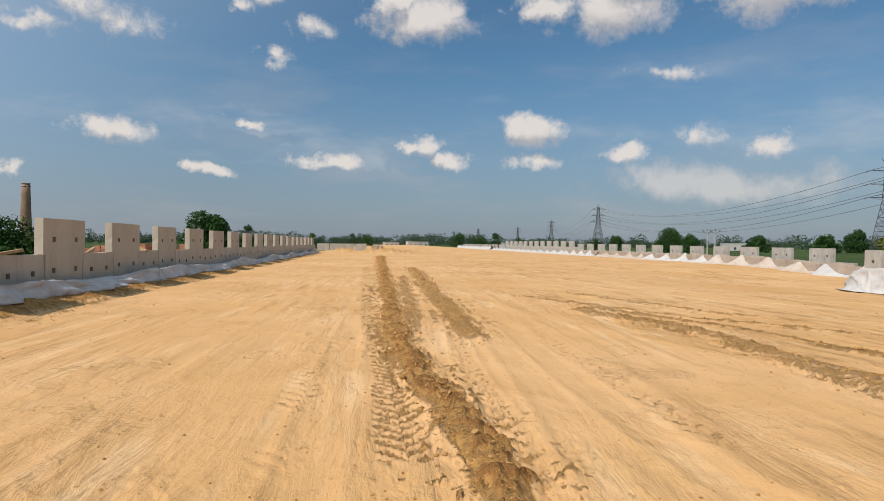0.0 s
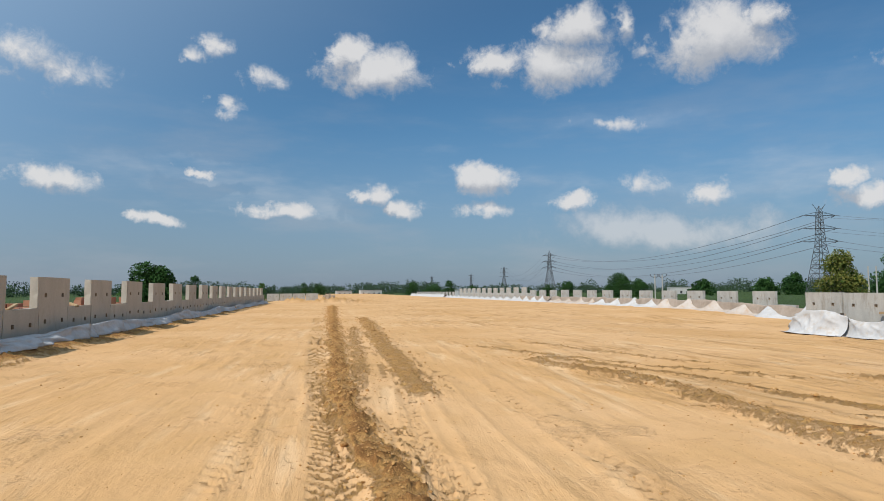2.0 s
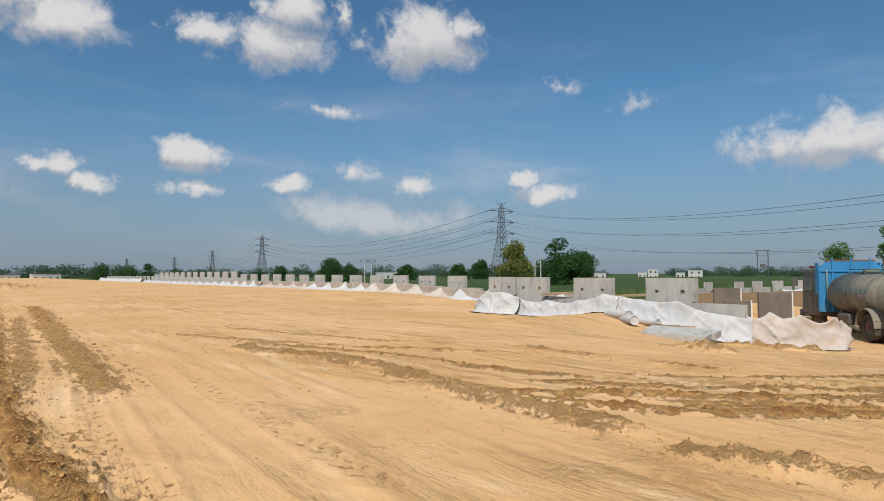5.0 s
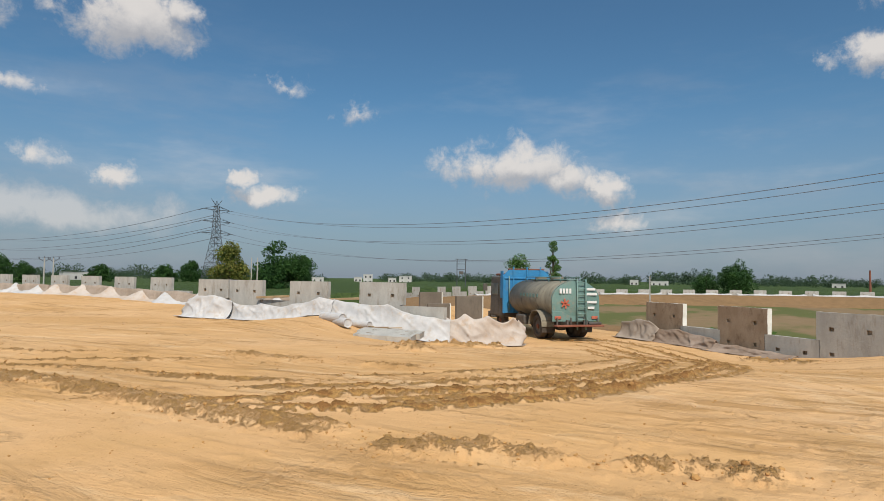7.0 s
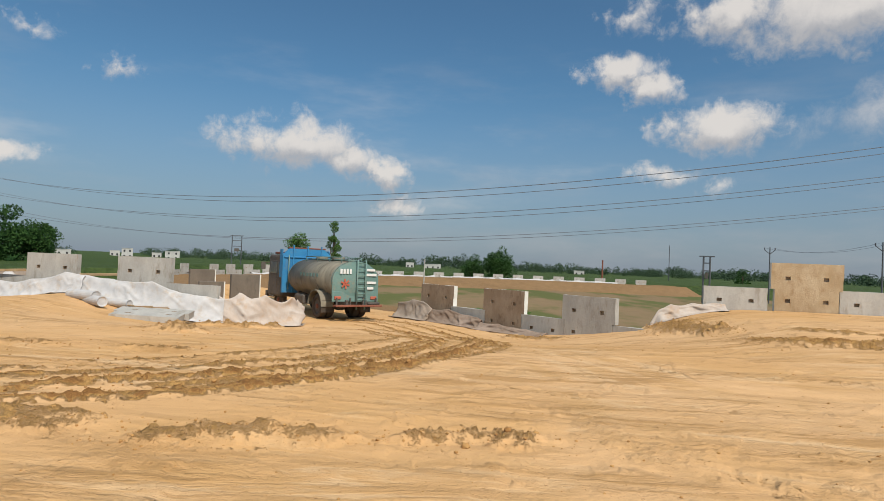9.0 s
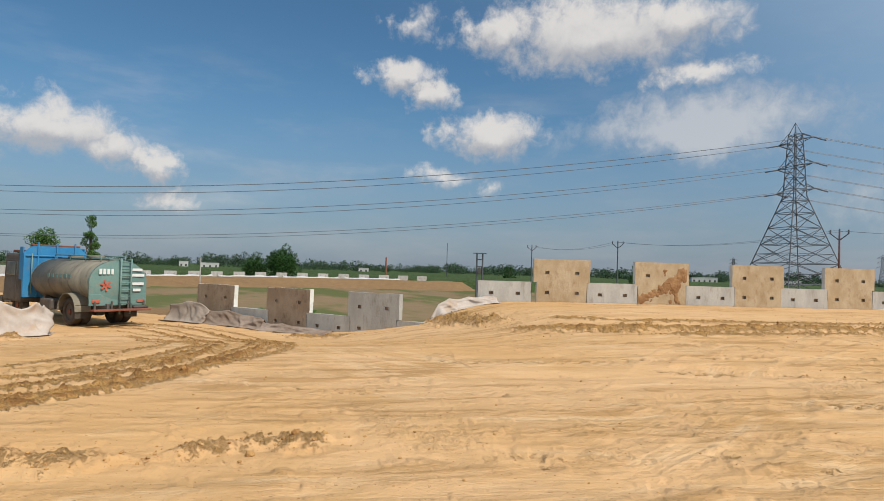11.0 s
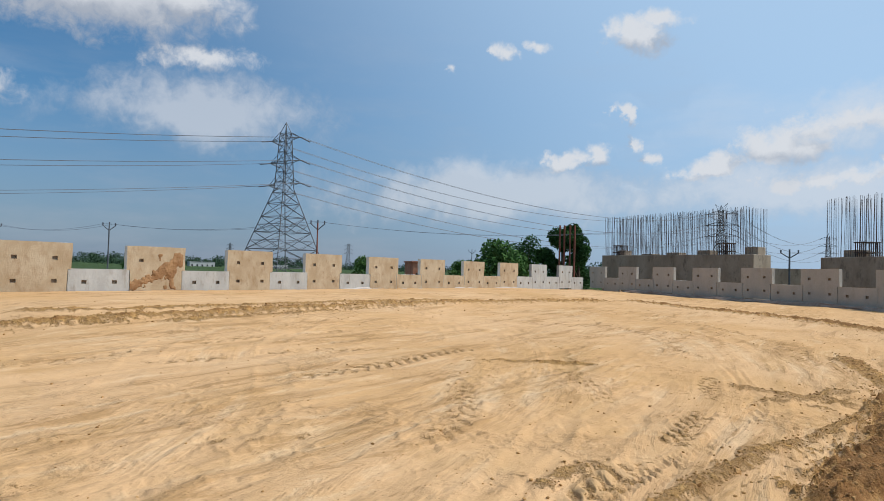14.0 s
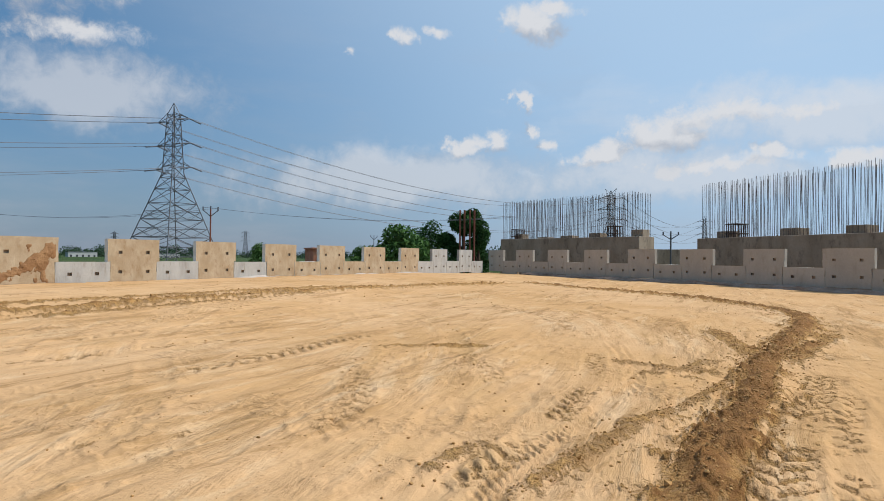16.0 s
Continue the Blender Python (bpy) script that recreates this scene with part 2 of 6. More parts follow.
tank_grime = material("tank_grime", two_tone((0.17, 0.155, 0.12), (0.27, 0.24, 0.18), 9, 1.2, 0.15, (0.08, 0.065, 0.05), 0.75, (2.0, 0.5, 1.0)), rough=0.6)
cab_grime = material("cab_grime", two_tone((0.085, 0.075, 0.065), (0.13, 0.115, 0.10), 9, 1.4, 0.2, (0.2, 0.15, 0.1), 0.5), rough=0.6)
rubber = material("dusty_rubber", two_tone((0.055, 0.048, 0.042), (0.12, 0.09, 0.065), 9, 2.0, 0.4), rough=0.9)
white_paint = material("white_letter_paint", two_tone((0.66, 0.68, 0.66), (0.74, 0.75, 0.73), 12, 2, 0.1), rough=0.6)
red_paint = material("red_paint", two_tone((0.45, 0.10, 0.06), (0.5, 0.16, 0.1), 12, 2, 0.1), rough=0.6)
glass_mat = material("dusty_cab_glass", two_tone((0.10, 0.12, 0.13), (0.2, 0.2, 0.19), 6, 2, 0.0), rough=0.15, spec=0.6)


def leaf_material(name, a, b, c):
    def build(k, bsdf, coord):
        geo = k.n("ShaderNodeNewGeometry")
        rnd = geo.outputs["Random Per Island"]
        big = k.noise(coord, 0.5, 3.0, 0.5)
        col = k.mix(rnd, a, b)
        col = k.mix(k.smooth(big, 0.42, 0.68, 0.0, 0.7), col, c)
        k.to(col, bsdf.inputs["Base Color"])
        bsdf.inputs["Subsurface Weight"].default_value = 0.0
        k.to(0.12, bsdf.inputs["Transmission Weight"])
        bsdf.inputs["IOR"].default_value = 1.05
    return material(name, build, rough=0.65, spec=0.2)


leaf_dark = leaf_material("leaf_dark", (0.025, 0.062, 0.018), (0.05, 0.105, 0.03), (0.02, 0.05, 0.02))
leaf_mid = leaf_material("leaf_mid", (0.05, 0.11, 0.03), (0.10, 0.18, 0.05), (0.05, 0.1, 0.03))
leaf_yellow = leaf_material("leaf_flowering", (0.05, 0.085, 0.02), (0.25, 0.23, 0.06), (0.04, 0.075, 0.02))
# greyer and bluer than the near leaves: distance haze mixed into the colour
leaf_far_hazed = leaf_material("leaf_far_hazed", (0.034, 0.062, 0.034), (0.062, 0.10, 0.055), (0.045, 0.07, 0.05))


def earth_build(k, bsdf, coord):
    damp_shade = k.n("ShaderNodeAttribute", attribute_name="damp_shade").outputs["Fac"]
    run = k.n("ShaderNodeAttribute", attribute_name="run").outputs["Fac"]
    aside = k.n("ShaderNodeAttribute", attribute_name="aside").outputs["Fac"]
    path = k.n("ShaderNodeCombineXYZ", i_0=run, i_1=aside, i_2=0.0).outputs[0]
    n0 = k.noise(coord, 0.16, 4.0, 0.55)
    n1 = k.noise(coord, 0.9, 6.0, 0.62, 0.6)
    n2 = k.noise(coord, 7.0, 6.0, 0.68)
    n3 = k.noise(coord, 38.0, 4.0, 0.65)
    crumb = k.noise(k.vec("MULTIPLY", coord, (1.0, 0.8, 1.0)), 3.4, 7.0, 0.72, 0.35)
    tracked = k.n("ShaderNodeAttribute", attribute_name="tracked").outputs["Fac"]
    patch = k.smooth(k.noise(coord, 0.30, 4.0, 0.6), 0.38, 0.62, 0.10, 1.0)
    tracked = k.math("MULTIPLY", tracked, patch)
    streak = k.noise(k.vec("MULTIPLY", path, (0.22, 2.4, 1.0)), 1.0, 6.0, 0.62, 0.2)
    streak = k.math("ADD", 0.485, k.math("MULTIPLY", k.math("SUBTRACT", streak, 0.485), tracked))
    furrow = k.math("MULTIPLY", k.noise(k.vec("MULTIPLY", path, (0.7, 5.0, 1.0)), 1.0, 5.0, 0.62, 0.3), tracked)
    col = k.mix(k.smooth(n0, 0.35, 0.66), (0.552, 0.318, 0.137), (0.615, 0.374, 0.187))
    col = k.mix(k.smooth(n1, 0.44, 0.72, 0.0, 0.42), col, (0.50, 0.295, 0.120))
    col = k.mix(k.smooth(streak, 0.50, 0.62, 0.0, 0.50), col, (0.67, 0.455, 0.262))
    col = k.mix(k.smooth(streak, 0.48, 0.36, 0.0, 0.50), col, (0.50, 0.290, 0.115))
    col = k.mix(k.smooth(furrow, 0.53, 0.60, 0.0, 0.42), col, (0.44, 0.245, 0.092))
    # soil dragged along the driving lines, in drawn-out patches
    drag = k.noise(k.vec("MULTIPLY", coord, (2.3, 0.42, 1.0)), 1.0, 8.0, 0.70, 0.9)
    dragged = k.smooth(k.noise(k.vec("MULTIPLY", coord, (0.42, 0.16, 1.0)), 1.0, 4.0, 0.6, 0.5), 0.42, 0.58, 0.25, 1.0)
    # the carriageway is packed smooth
    place = k.n("ShaderNodeSeparateXYZ", i_0=coord)
    packed = k.math("MULTIPLY", k.smooth(place.outputs[1], 2.0, 6.0), k.smooth(place.outputs[0], 5.2, 3.6))
    dragged = k.math("MULTIPLY", dragged, k.math("SUBTRACT", 1.0, k.math("MULTIPLY", packed, 0.65)))
    col = k.mix(k.math("MULTIPLY", dragged, k.smooth(drag, 0.52, 0.595, 0.0, 0.72)), col, (0.385, 0.215, 0.085))
    col = k.mix(k.math("MULTIPLY", dragged, k.smooth(drag, 0.46, 0.36, 0.0, 0.5)), col, (0.70, 0.485, 0.285))
    # loose soil in ragged patches: crumbs and clods, sharp against the smooth packed sand
    loose = k.smooth(k.math("ADD", k.noise(coord, 0.5, 5.0, 0.66), k.math("MULTIPLY", k.math("SUBTRACT", n2, 0.5), 0.12)), 0.55, 0.68, 0.08, 0.8)
    col = k.mix(k.math("MULTIPLY", loose, k.smooth(crumb, 0.55, 0.62, 0.0, 0.55)), col, (0.43, 0.248, 0.100))
    col = k.mix(k.math("MULTIPLY", loose, k.smooth(n2, 0.56, 0.63, 0.0, 0.45)), col, (0.42, 0.24, 0.098))
    col = k.mix(k.math("MULTIPLY", loose, k.smooth(n2, 0.45, 0.34, 0.0, 0.40)), col, (0.68, 0.47, 0.27))
    col = k.mix(k.smooth(n3, 0.60, 0.68, 0.0, 0.48), col, (0.38, 0.205, 0.085))
    speck = k.noise(coord, 15.0, 3.0, 0.6)
    col = k.mix(k.smooth(speck, 0.665, 0.70, 0.0, 0.7), col, (0.33, 0.175, 0.07))
    ragged = k.math("ADD", k.math("MULTIPLY", k.math("SUBTRACT", n2, 0.5), 1.5), k.math("MULTIPLY", k.math("SUBTRACT", n3, 0.5), 1.0))
    wet = k.smooth(k.math("ADD", damp_shade, k.math("MULTIPLY", ragged, k.smooth(damp_shade, 0.02, 0.2))), 0.26, 0.85)
    soil = k.mix(k.smooth(n2, 0.3, 0.7), (0.42, 0.215, 0.066), (0.58, 0.330, 0.115))
    heavy = k.mix(k.smooth(n2, 0.3, 0.7), (0.155, 0.068, 0.023), (0.30, 0.146, 0.050))
    soil = k.mix(k.smooth(k.math("ADD", damp_shade, k.math("MULTIPLY", ragged, 0.5)), 0.72, 1.02), soil, heavy)
    fill = k.mix(n1, (0.17, 0.105, 0.053), (0.30, 0.18, 0.088))
    soil = k.mix(k.smooth(damp_shade, 1.05, 1.6), soil, fill)
    col = k.mix(wet, col, soil)
    k.to(col, bsdf.inputs["Base Color"])
    grain = k.math("ADD", k.math("MULTIPLY", n2, 1.0), k.math("MULTIPLY", n3, 0.7))
    grain = k.math("ADD", grain, k.math("MULTIPLY", crumb, 1.6))
    h = k.math("MULTIPLY", grain, k.math("ADD", 0.10, k.math("ADD", k.math("MULTIPLY", loose, 0.28), k.math("MULTIPLY", wet, 0.28))))
    h = k.math("ADD", h, k.math("MULTIPLY", k.math("ADD", streak, k.math("MULTIPLY", furrow, 0.5)), 0.9))
    h = k.math("ADD", h, k.math("MULTIPLY", k.math("MULTIPLY", drag, dragged), 1.3))
    bump(k, bsdf, h, 1.0, 0.075)


earth = material("dry_earth", earth_build, rough=0.95, spec=0.1)


def crop_build(k, bsdf, coord):
    n0 = k.noise(coord, 0.03, 4.0, 0.6)
    n1 = k.noise(coord, 1.3, 5.0, 0.7)
    n0 = k.math("ADD", n0, k.math("MULTIPLY", k.math("SUBTRACT", k.noise(k.vec("MULTIPLY", coord, (0.12, 0.5, 1.0)), 1.0, 5.0, 0.6), 0.5), 0.8))
    col = k.mix(k.smooth(n1, 0.3, 0.7), (0.026, 0.048, 0.012), (0.064, 0.096, 0.024))
    col = k.mix(k.smooth(n0, 0.5, 0.65, 0.0, 0.5), col, (0.075, 0.11, 0.03))
    k.to(col, bsdf.inputs["Base Color"])
    bump(k, bsdf, n1, 1.0, 0.5)


crop = material("green_crop", crop_build, rough=0.8, spec=0.15)


def fallow_build(k, bsdf, coord):
    n0 = k.noise(k.vec("MULTIPLY", coord, (0.5, 1.6, 1.0)), 0.06, 4.0, 0.6)
    n1 = k.noise(coord, 0.5, 6.0, 0.65)
    col = k.mix(n1, (0.17, 0.115, 0.062), (0.26, 0.18, 0.10))
    col = k.mix(k.smooth(k.math("ADD", n0, k.math("MULTIPLY", n1, 0.25)), 0.58, 0.72, 0.0, 0.85), col, (0.085, 0.105, 0.030))
    k.to(col, bsdf.inputs["Base Color"])
    bump(k, bsdf, n1, 0.8, 0.1)


fallow = material("fallow_field", fallow_build, rough=0.95, spec=0.1)

# ---- mesh helpers ----


def mesh_from(name, verts, faces, mats, smooth=False):
    me = bpy.data.meshes.new(name)
    me.from_pydata([tuple(v) for v in verts], [], [tuple(q) for q in faces])
    for m in mats:
        me.materials.append(m)
    if smooth:
        me.shade_smooth()
    me.update()
    return me


def part(name, bm, mat, parent=None, label="", smooth=False):
    me = bpy.data.meshes.new(name)
    bm.to_mesh(me)
    bm.free()
    me.materials.append(mat)
    if smooth:
        me.shade_smooth()
    ob = new(name, me)
    if parent:
        ob.parent = parent
    if label:
        tagged(ob, label)
    return ob


def empty(name, m, label, category, group="", kind=""):
    ob = new(name)
    ob.empty_display_size = 0.3
    ob.matrix_world = m
    return tagged(ob, label, category, group, kind)


def add_box(bm, centre, size, turn=None, bevel=0.0):
    made = bmesh.ops.create_cube(bm, size=1.0)["verts"]
    m = Matrix.Translation(centre) @ (turn if turn else Matrix()) @ Matrix.Diagonal((*size, 1))
    bmesh.ops.transform(bm, matrix=m, verts=made)
    if bevel:
        edges = list({e for v in made for e in v.link_edges})
        bmesh.ops.bevel(bm, geom=edges, offset=bevel, segments=2, affect="EDGES", profile=0.6)


def add_bar(bm, a, b, r, sides=6, r2=None):
    a, b = Vector(a), Vector(b)
    d = b - a
    m = Matrix.Translation((a + b) / 2) @ d.to_track_quat("Z", "Y").to_matrix().to_4x4()
    bmesh.ops.create_cone(bm, cap_ends=True, segments=sides, radius1=r, radius2=r if r2 is None else r2, depth=d.length, matrix=m)


def box_part(name, centre, size, mat, parent, turn=None, bevel=0.02, label=""):
    bm = bmesh.new()
    add_box(bm, centre, size, turn, bevel)
    return part(name, bm, mat, parent, label)


def bar_part(name, a, b, r, mat, parent, sides=10, label="", r2=None):
    bm = bmesh.new()
    add_bar(bm, a, b, r, sides, r2)
    return part(name, bm, mat, parent, label, smooth=sides > 8)


# value noise on arrays
_tab = np.random.RandomState(7).rand(256, 256)


def vnoise(x, y):
    xi, yi = np.floor(x).astype(int), np.floor(y).astype(int)
    fx, fy = x - xi, y - yi
    fx, fy = fx * fx * (3 - 2 * fx), fy * fy * (3 - 2 * fy)
    g = lambda a, b: _tab[a & 255, b & 255]
    return (g(xi, yi) * (1 - fx) + g(xi + 1, yi) * fx) * (1 - fy) + (g(xi, yi + 1) * (1 - fx) + g(xi + 1, yi + 1) * fx) * fy


def fbm(x, y, octaves=4):
    total, amp, norm = 0.0, 1.0, 0.0
    for i in range(octaves):
        total = total + amp * vnoise(x * 2 ** i + 17.3 * i, y * 2 ** i + 5.1 * i)
        norm += amp
        amp *= 0.5
    return total / norm


def ss(v, lo, hi):
    u = np.clip((v - lo) / (hi - lo), 0, 1)
    return u * u * (3 - 2 * u)


# ---- ground ----
FIELD = -2.5
# outline of the raised road platform, along the panel walls
PLATFORM = [(-8.1, -30.0), (18.9, -50.4), (19.3, -44.0), (20.9, -24.0), (22.4, -5.5), (20.8, -4.3), (28.7, 4.4), (36.0, 11.0), (30.0, 21.0),
            (24.2, 14.5), (22.3, 14.5), (22.2, 23.2), (30.5, 24.5), (31.2, 66.0), (38.0, 420.0), (1.0, 420.0), (-7.9, 15.0)]
# centre line of the slip road that curves away, with its height
RAMP = [(25, 7, -0.9), (40, 18, -1.1), (60, 33, -1.35), (82, 42, -1.4), (106, 38, -1.2), (122, 18, -0.95), (131, -5, -0.85), (132, -30, -0.85)]


def along(points, step):
    pts = np.array(points, float)
    out = []
    ext = np.vstack([2 * pts[0] - pts[1], pts, 2 * pts[-1] - pts[-2]])
    for i in range(1, len(ext) - 2):
        p0, p1, p2, p3 = ext[i - 1:i + 3]
        n = max(2, int(np.linalg.norm((p2 - p1)[:2]) / step))
        for u in np.arange(n) / n:
            out.append(0.5 * (2 * p1 + (p2 - p0) * u + (2 * p0 - 5 * p1 + 4 * p2 - p3) * u * u + (3 * p1 - p0 - 3 * p2 + p3) * u ** 3))
    out.append(pts[-1])
    return np.array(out)


def poly_dist(x, y, poly):
    inside = np.zeros(x.shape, bool)
    dist = np.full(x.shape, 1e9)
    for (x1, y1), (x2, y2) in zip(poly, poly[1:] + poly[:1]):
        dx, dy = x2 - x1, y2 - y1
        u = np.clip(((x - x1) * dx + (y - y1) * dy) / (dx * dx + dy * dy), 0, 1)
        dist = np.minimum(dist, np.hypot(x - x1 - u * dx, y - y1 - u * dy))
        hit = ((y1 > y) != (y2 > y)) & (x < (x2 - x1) * (y - y1) / (dy if dy else 1e-9) + x1)
        inside ^= hit
    return np.where(inside, -dist, dist)


def line_dist(x, y, pts):
    """Distance, side and run along a dense line."""
    dist = np.full(x.shape, 1e9)
    side = np.zeros(x.shape)
    run = np.zeros(x.shape)
    length = 0.0
    for p, q in zip(pts[:-1], pts[1:]):
        dx, dy = q[0] - p[0], q[1] - p[1]
        l = math.hypot(dx, dy)
        u = np.clip(((x - p[0]) * dx + (y - p[1]) * dy) / (l * l), 0, 1)
        ex, ey = x - p[0] - u * dx, y - p[1] - u * dy
        d = np.hypot(ex, ey)
        m = d < dist
        dist = np.where(m, d, dist)
        side = np.where(m, np.sign(dx * ey - dy * ex), side)
        run = np.where(m, length + u * l, run)
        length += l
    return dist, side, run


# berms of loose soil: line, half width, height, dampness (at the kiln wall also painted shadow), clods for each quarter
# metre
BERMS = [
    ([(0.70, 2.0), (0.62, 3.6), (0.53, 5.0), (0.46, 6.4), (0.38, 8.3), (0.40, 10.8), (0.62, 16.5), (0.92, 26.8), (1.4, 42), (2.2, 66)], 0.25, 0.11, 0.92, 46),
    ([(1.55, 8.6), (1.68, 11.4), (1.75, 13.4), (1.95, 18), (2.4, 26), (2.9, 36)], 0.34, 0.06, 0.72, 14),
    ([(0.62, 9.5), (0.95, 13.5), (1.25, 19), (1.7, 27)], 0.20, 0.04, 0.55, 8),
    ([(4.5, 13.5), (4.9, 11.8), (5.35, 10.4), (5.45, 8.9), (5.3, 7.4), (5.25, 6.2), (5.1, 5.1), (5.1, 4.05), (5.17, 3.2)], 0.28, 0.09, 0.60, 14),
    ([(5.0, 14), (6.2, 11), (6.6, 9), (6.9, 7)], 0.13, 0.04, 0.62, 5), ([(4.2, 17), (5.6, 13.4), (7.2, 10.6), (8.4, 8.6)], 0.16, 0.04, 0.55, 5), ([(6.0, 18), (7.0, 14), (8.2, 11)], 0.16, 0.04, 0.5, 4),
    ([(4.62, 3.3), (4.88, 2.85), (5.1, 2.3), (5.2, 1.85), (5.25, 1.2)], 0.22, 0.085, 0.46, 16),
    ([(5.25, 1.2), (5.45, 0.7), (5.6, 0.25), (5.6, -0.35)], 0.20, 0.085, 0.46, 16),
    ([(5.3, 7.0), (5.5, 6.3), (6.05, 5.35), (7.0, 4.5), (7.8, 3.5), (9.0, 2.6), (10.6, 1.9), (13, 1.7), (17, 2.2), (21, 3.6), (24.2, 5.6), (25.6, 8.0)], 0.11, 0.05, 1.0, 6),
    ([(5.45, 5.8), (5.9, 4.4), (6.5, 3.5), (8.0, 2.3), (9.6, 1.5), (12, 0.9), (16, 1.0), (21, 2.2), (24.8, 4.2), (27.0, 7.0)], 0.12, 0.055, 1.0, 6),
    ([(6.1, 6.6), (7.3, 5.1), (8.3, 3.9), (9.6, 2.9), (11.2, 2.3), (14, 2.2), (18, 3.3), (22, 5.6)], 0.10, 0.045, 0.85, 6),
    ([(6.3, 4.6), (7.4, 3.3), (8.8, 2.1), (11, 1.1), (14, 0.5), (19, 1.6)], 0.10, 0.045, 0.85, 6),
    ([(5.9, 5.9), (6.8, 4.7), (7.6, 3.8), (8.9, 2.9), (10.8, 2.15), (13.4, 1.95), (17.4, 2.5), (21.4, 4.2), (24.0, 6.6)], 0.08, 0.035, 0.9, 3),
    ([(5.7, 4.9), (6.3, 4.0), (7.6, 2.9), (9.2, 1.9), (11.6, 1.3), (15, 1.2), (20, 2.4), (24.4, 4.9), (26.2, 7.6)], 0.08, 0.035, 0.9, 3),
    ([(6.6, 3.4), (8.0, 2.6), (10, 1.2), (13, 0.3), (18, 0.6), (23, 2.2), (26.4, 5.0)], 0.10, 0.03, 0.8, 3), ([(7.6, 6.4), (8.6, 4.9), (10, 3.8), (12, 3.0), (15.5, 3.0), (20, 4.8)], 0.07, 0.03, 0.7, 4),
    ([(6.5, 8.6), (6.8, 7.2), (7.4, 5.7)], 0.10, 0.04, 0.75, 5),
    ([(9.3, 9.6), (9.1, 8.2), (9.0, 6.8)], 0.26, 0.08, 0.42, 6), ([(9.1, 6.3), (9.3, 5.6), (9.5, 5.0)], 0.24, 0.08, 0.42, 6),
    ([(12.7, 7.8), (12.3, 7.0), (11.7, 6.1)], 0.42, 0.16, 0.45, 10),
    ([(19.9, -4.1), (19.0, -4.5), (17.6, -5.0), (16.4, -5.5)], 0.40, 0.20, 0.72, 16),
    ([(15.6, -5.0), (14.6, -5.6), (13.6, -7.0), (13.5, -9.5), (13.6, -14.3), (13.2, -20.3), (12.2, -26), (10.6, -31)], 0.34, 0.10, 0.9, 9),
    ([(16.4, -6.4), (14.9, -7.6), (14.6, -10), (14.5, -14.5), (14.0, -20.5)], 0.22, 0.06, 0.85, 5),
    ([(12.6, -7.2), (12.7, -9.6), (12.8, -14)], 0.12, 0.05, 0.7, 4),
    ([(10.4, -33), (8.5, -31.5), (4.6, -28), (2.0, -26.2), (0.1, -23.4), (-1.2, -21), (-1.5, -18.5), (-1.2, -15.4), (-0.7, -13)], 0.34, 0.10, 1.2, 5),
    ([(-1.9, -15.2), (-1.1, -12.6), (-0.6, -10.2)], 0.22, 0.05, 0.95, 6), ([(0.6, -15), (0.1, -12.6), (-0.2, -10.6)], 0.24, 0.05, 0.9, 6), ([(1.9, -9.6), (0.9, -9.4), (0.0, -9.0)], 0.18, 0.03, 0.55, 5),
    ([(-0.9, -14), (-0.7, -13), (-0.2, -9.7), (-0.1, -8.0), (0.06, -7.0), (0.17, -6.1), (0.30, -5.1), (0.40, -3.6)], 0.27, 0.10, 1.3, 48),
    ([(-0.6, -12.6), (-0.1, -9.8), (0.52, -7.4), (0.9, -6.3), (1.1, -5.35), (1.3, -4.5), (1.45, -3.4)], 0.10, 0.04, 0.66, 18),
    ([(0.2, -10.6), (0.9, -9.0), (1.4, -8.2)], 0.22, 0.04, 0.55, 8),
    ([(5.6, -9.0), (4.75, -9.8), (3.6, -10.2)], 0.09, 0.04, 0.85, 4),
    ([(2.1, -3.9), (2.05, -4.5), (1.95, -5.0)], 0.10, 0.03, 0.55, 10),
    ([(20.6, 7.6), (19.6, 9.2), (19.2, 10.6)], 0.35, 0.18, 0.6, 10), ([(21.9, 8.9), (21.2, 9.6), (20.4, 10.2)], 0.3, 0.2, 0.7, 12),
    ([(21.2, -4.0), (20.2, -4.7), (19.4, -5.5)], 0.42, 0.17, 0.75, 12),
    ([(22.4, 0.6), (21.6, -0.6), (21.0, -1.8)], 0.4, 0.12, 0.7, 10),
    # kiln wall foot: brown soil strip, darkened to fill out the wall's shadow
    ([(-6.85, -2), (-6.75, 15), (-6.35, 40), (-5.65, 86)], 0.45, 0.05, 0.95, 2),
    ([(-4, 96), (3, 92), (9, 90)], 2.2, 0.7, 0.6, 0), ([(0, 140), (8, 136)], 3.0, 0.8, 0.5, 0),
]
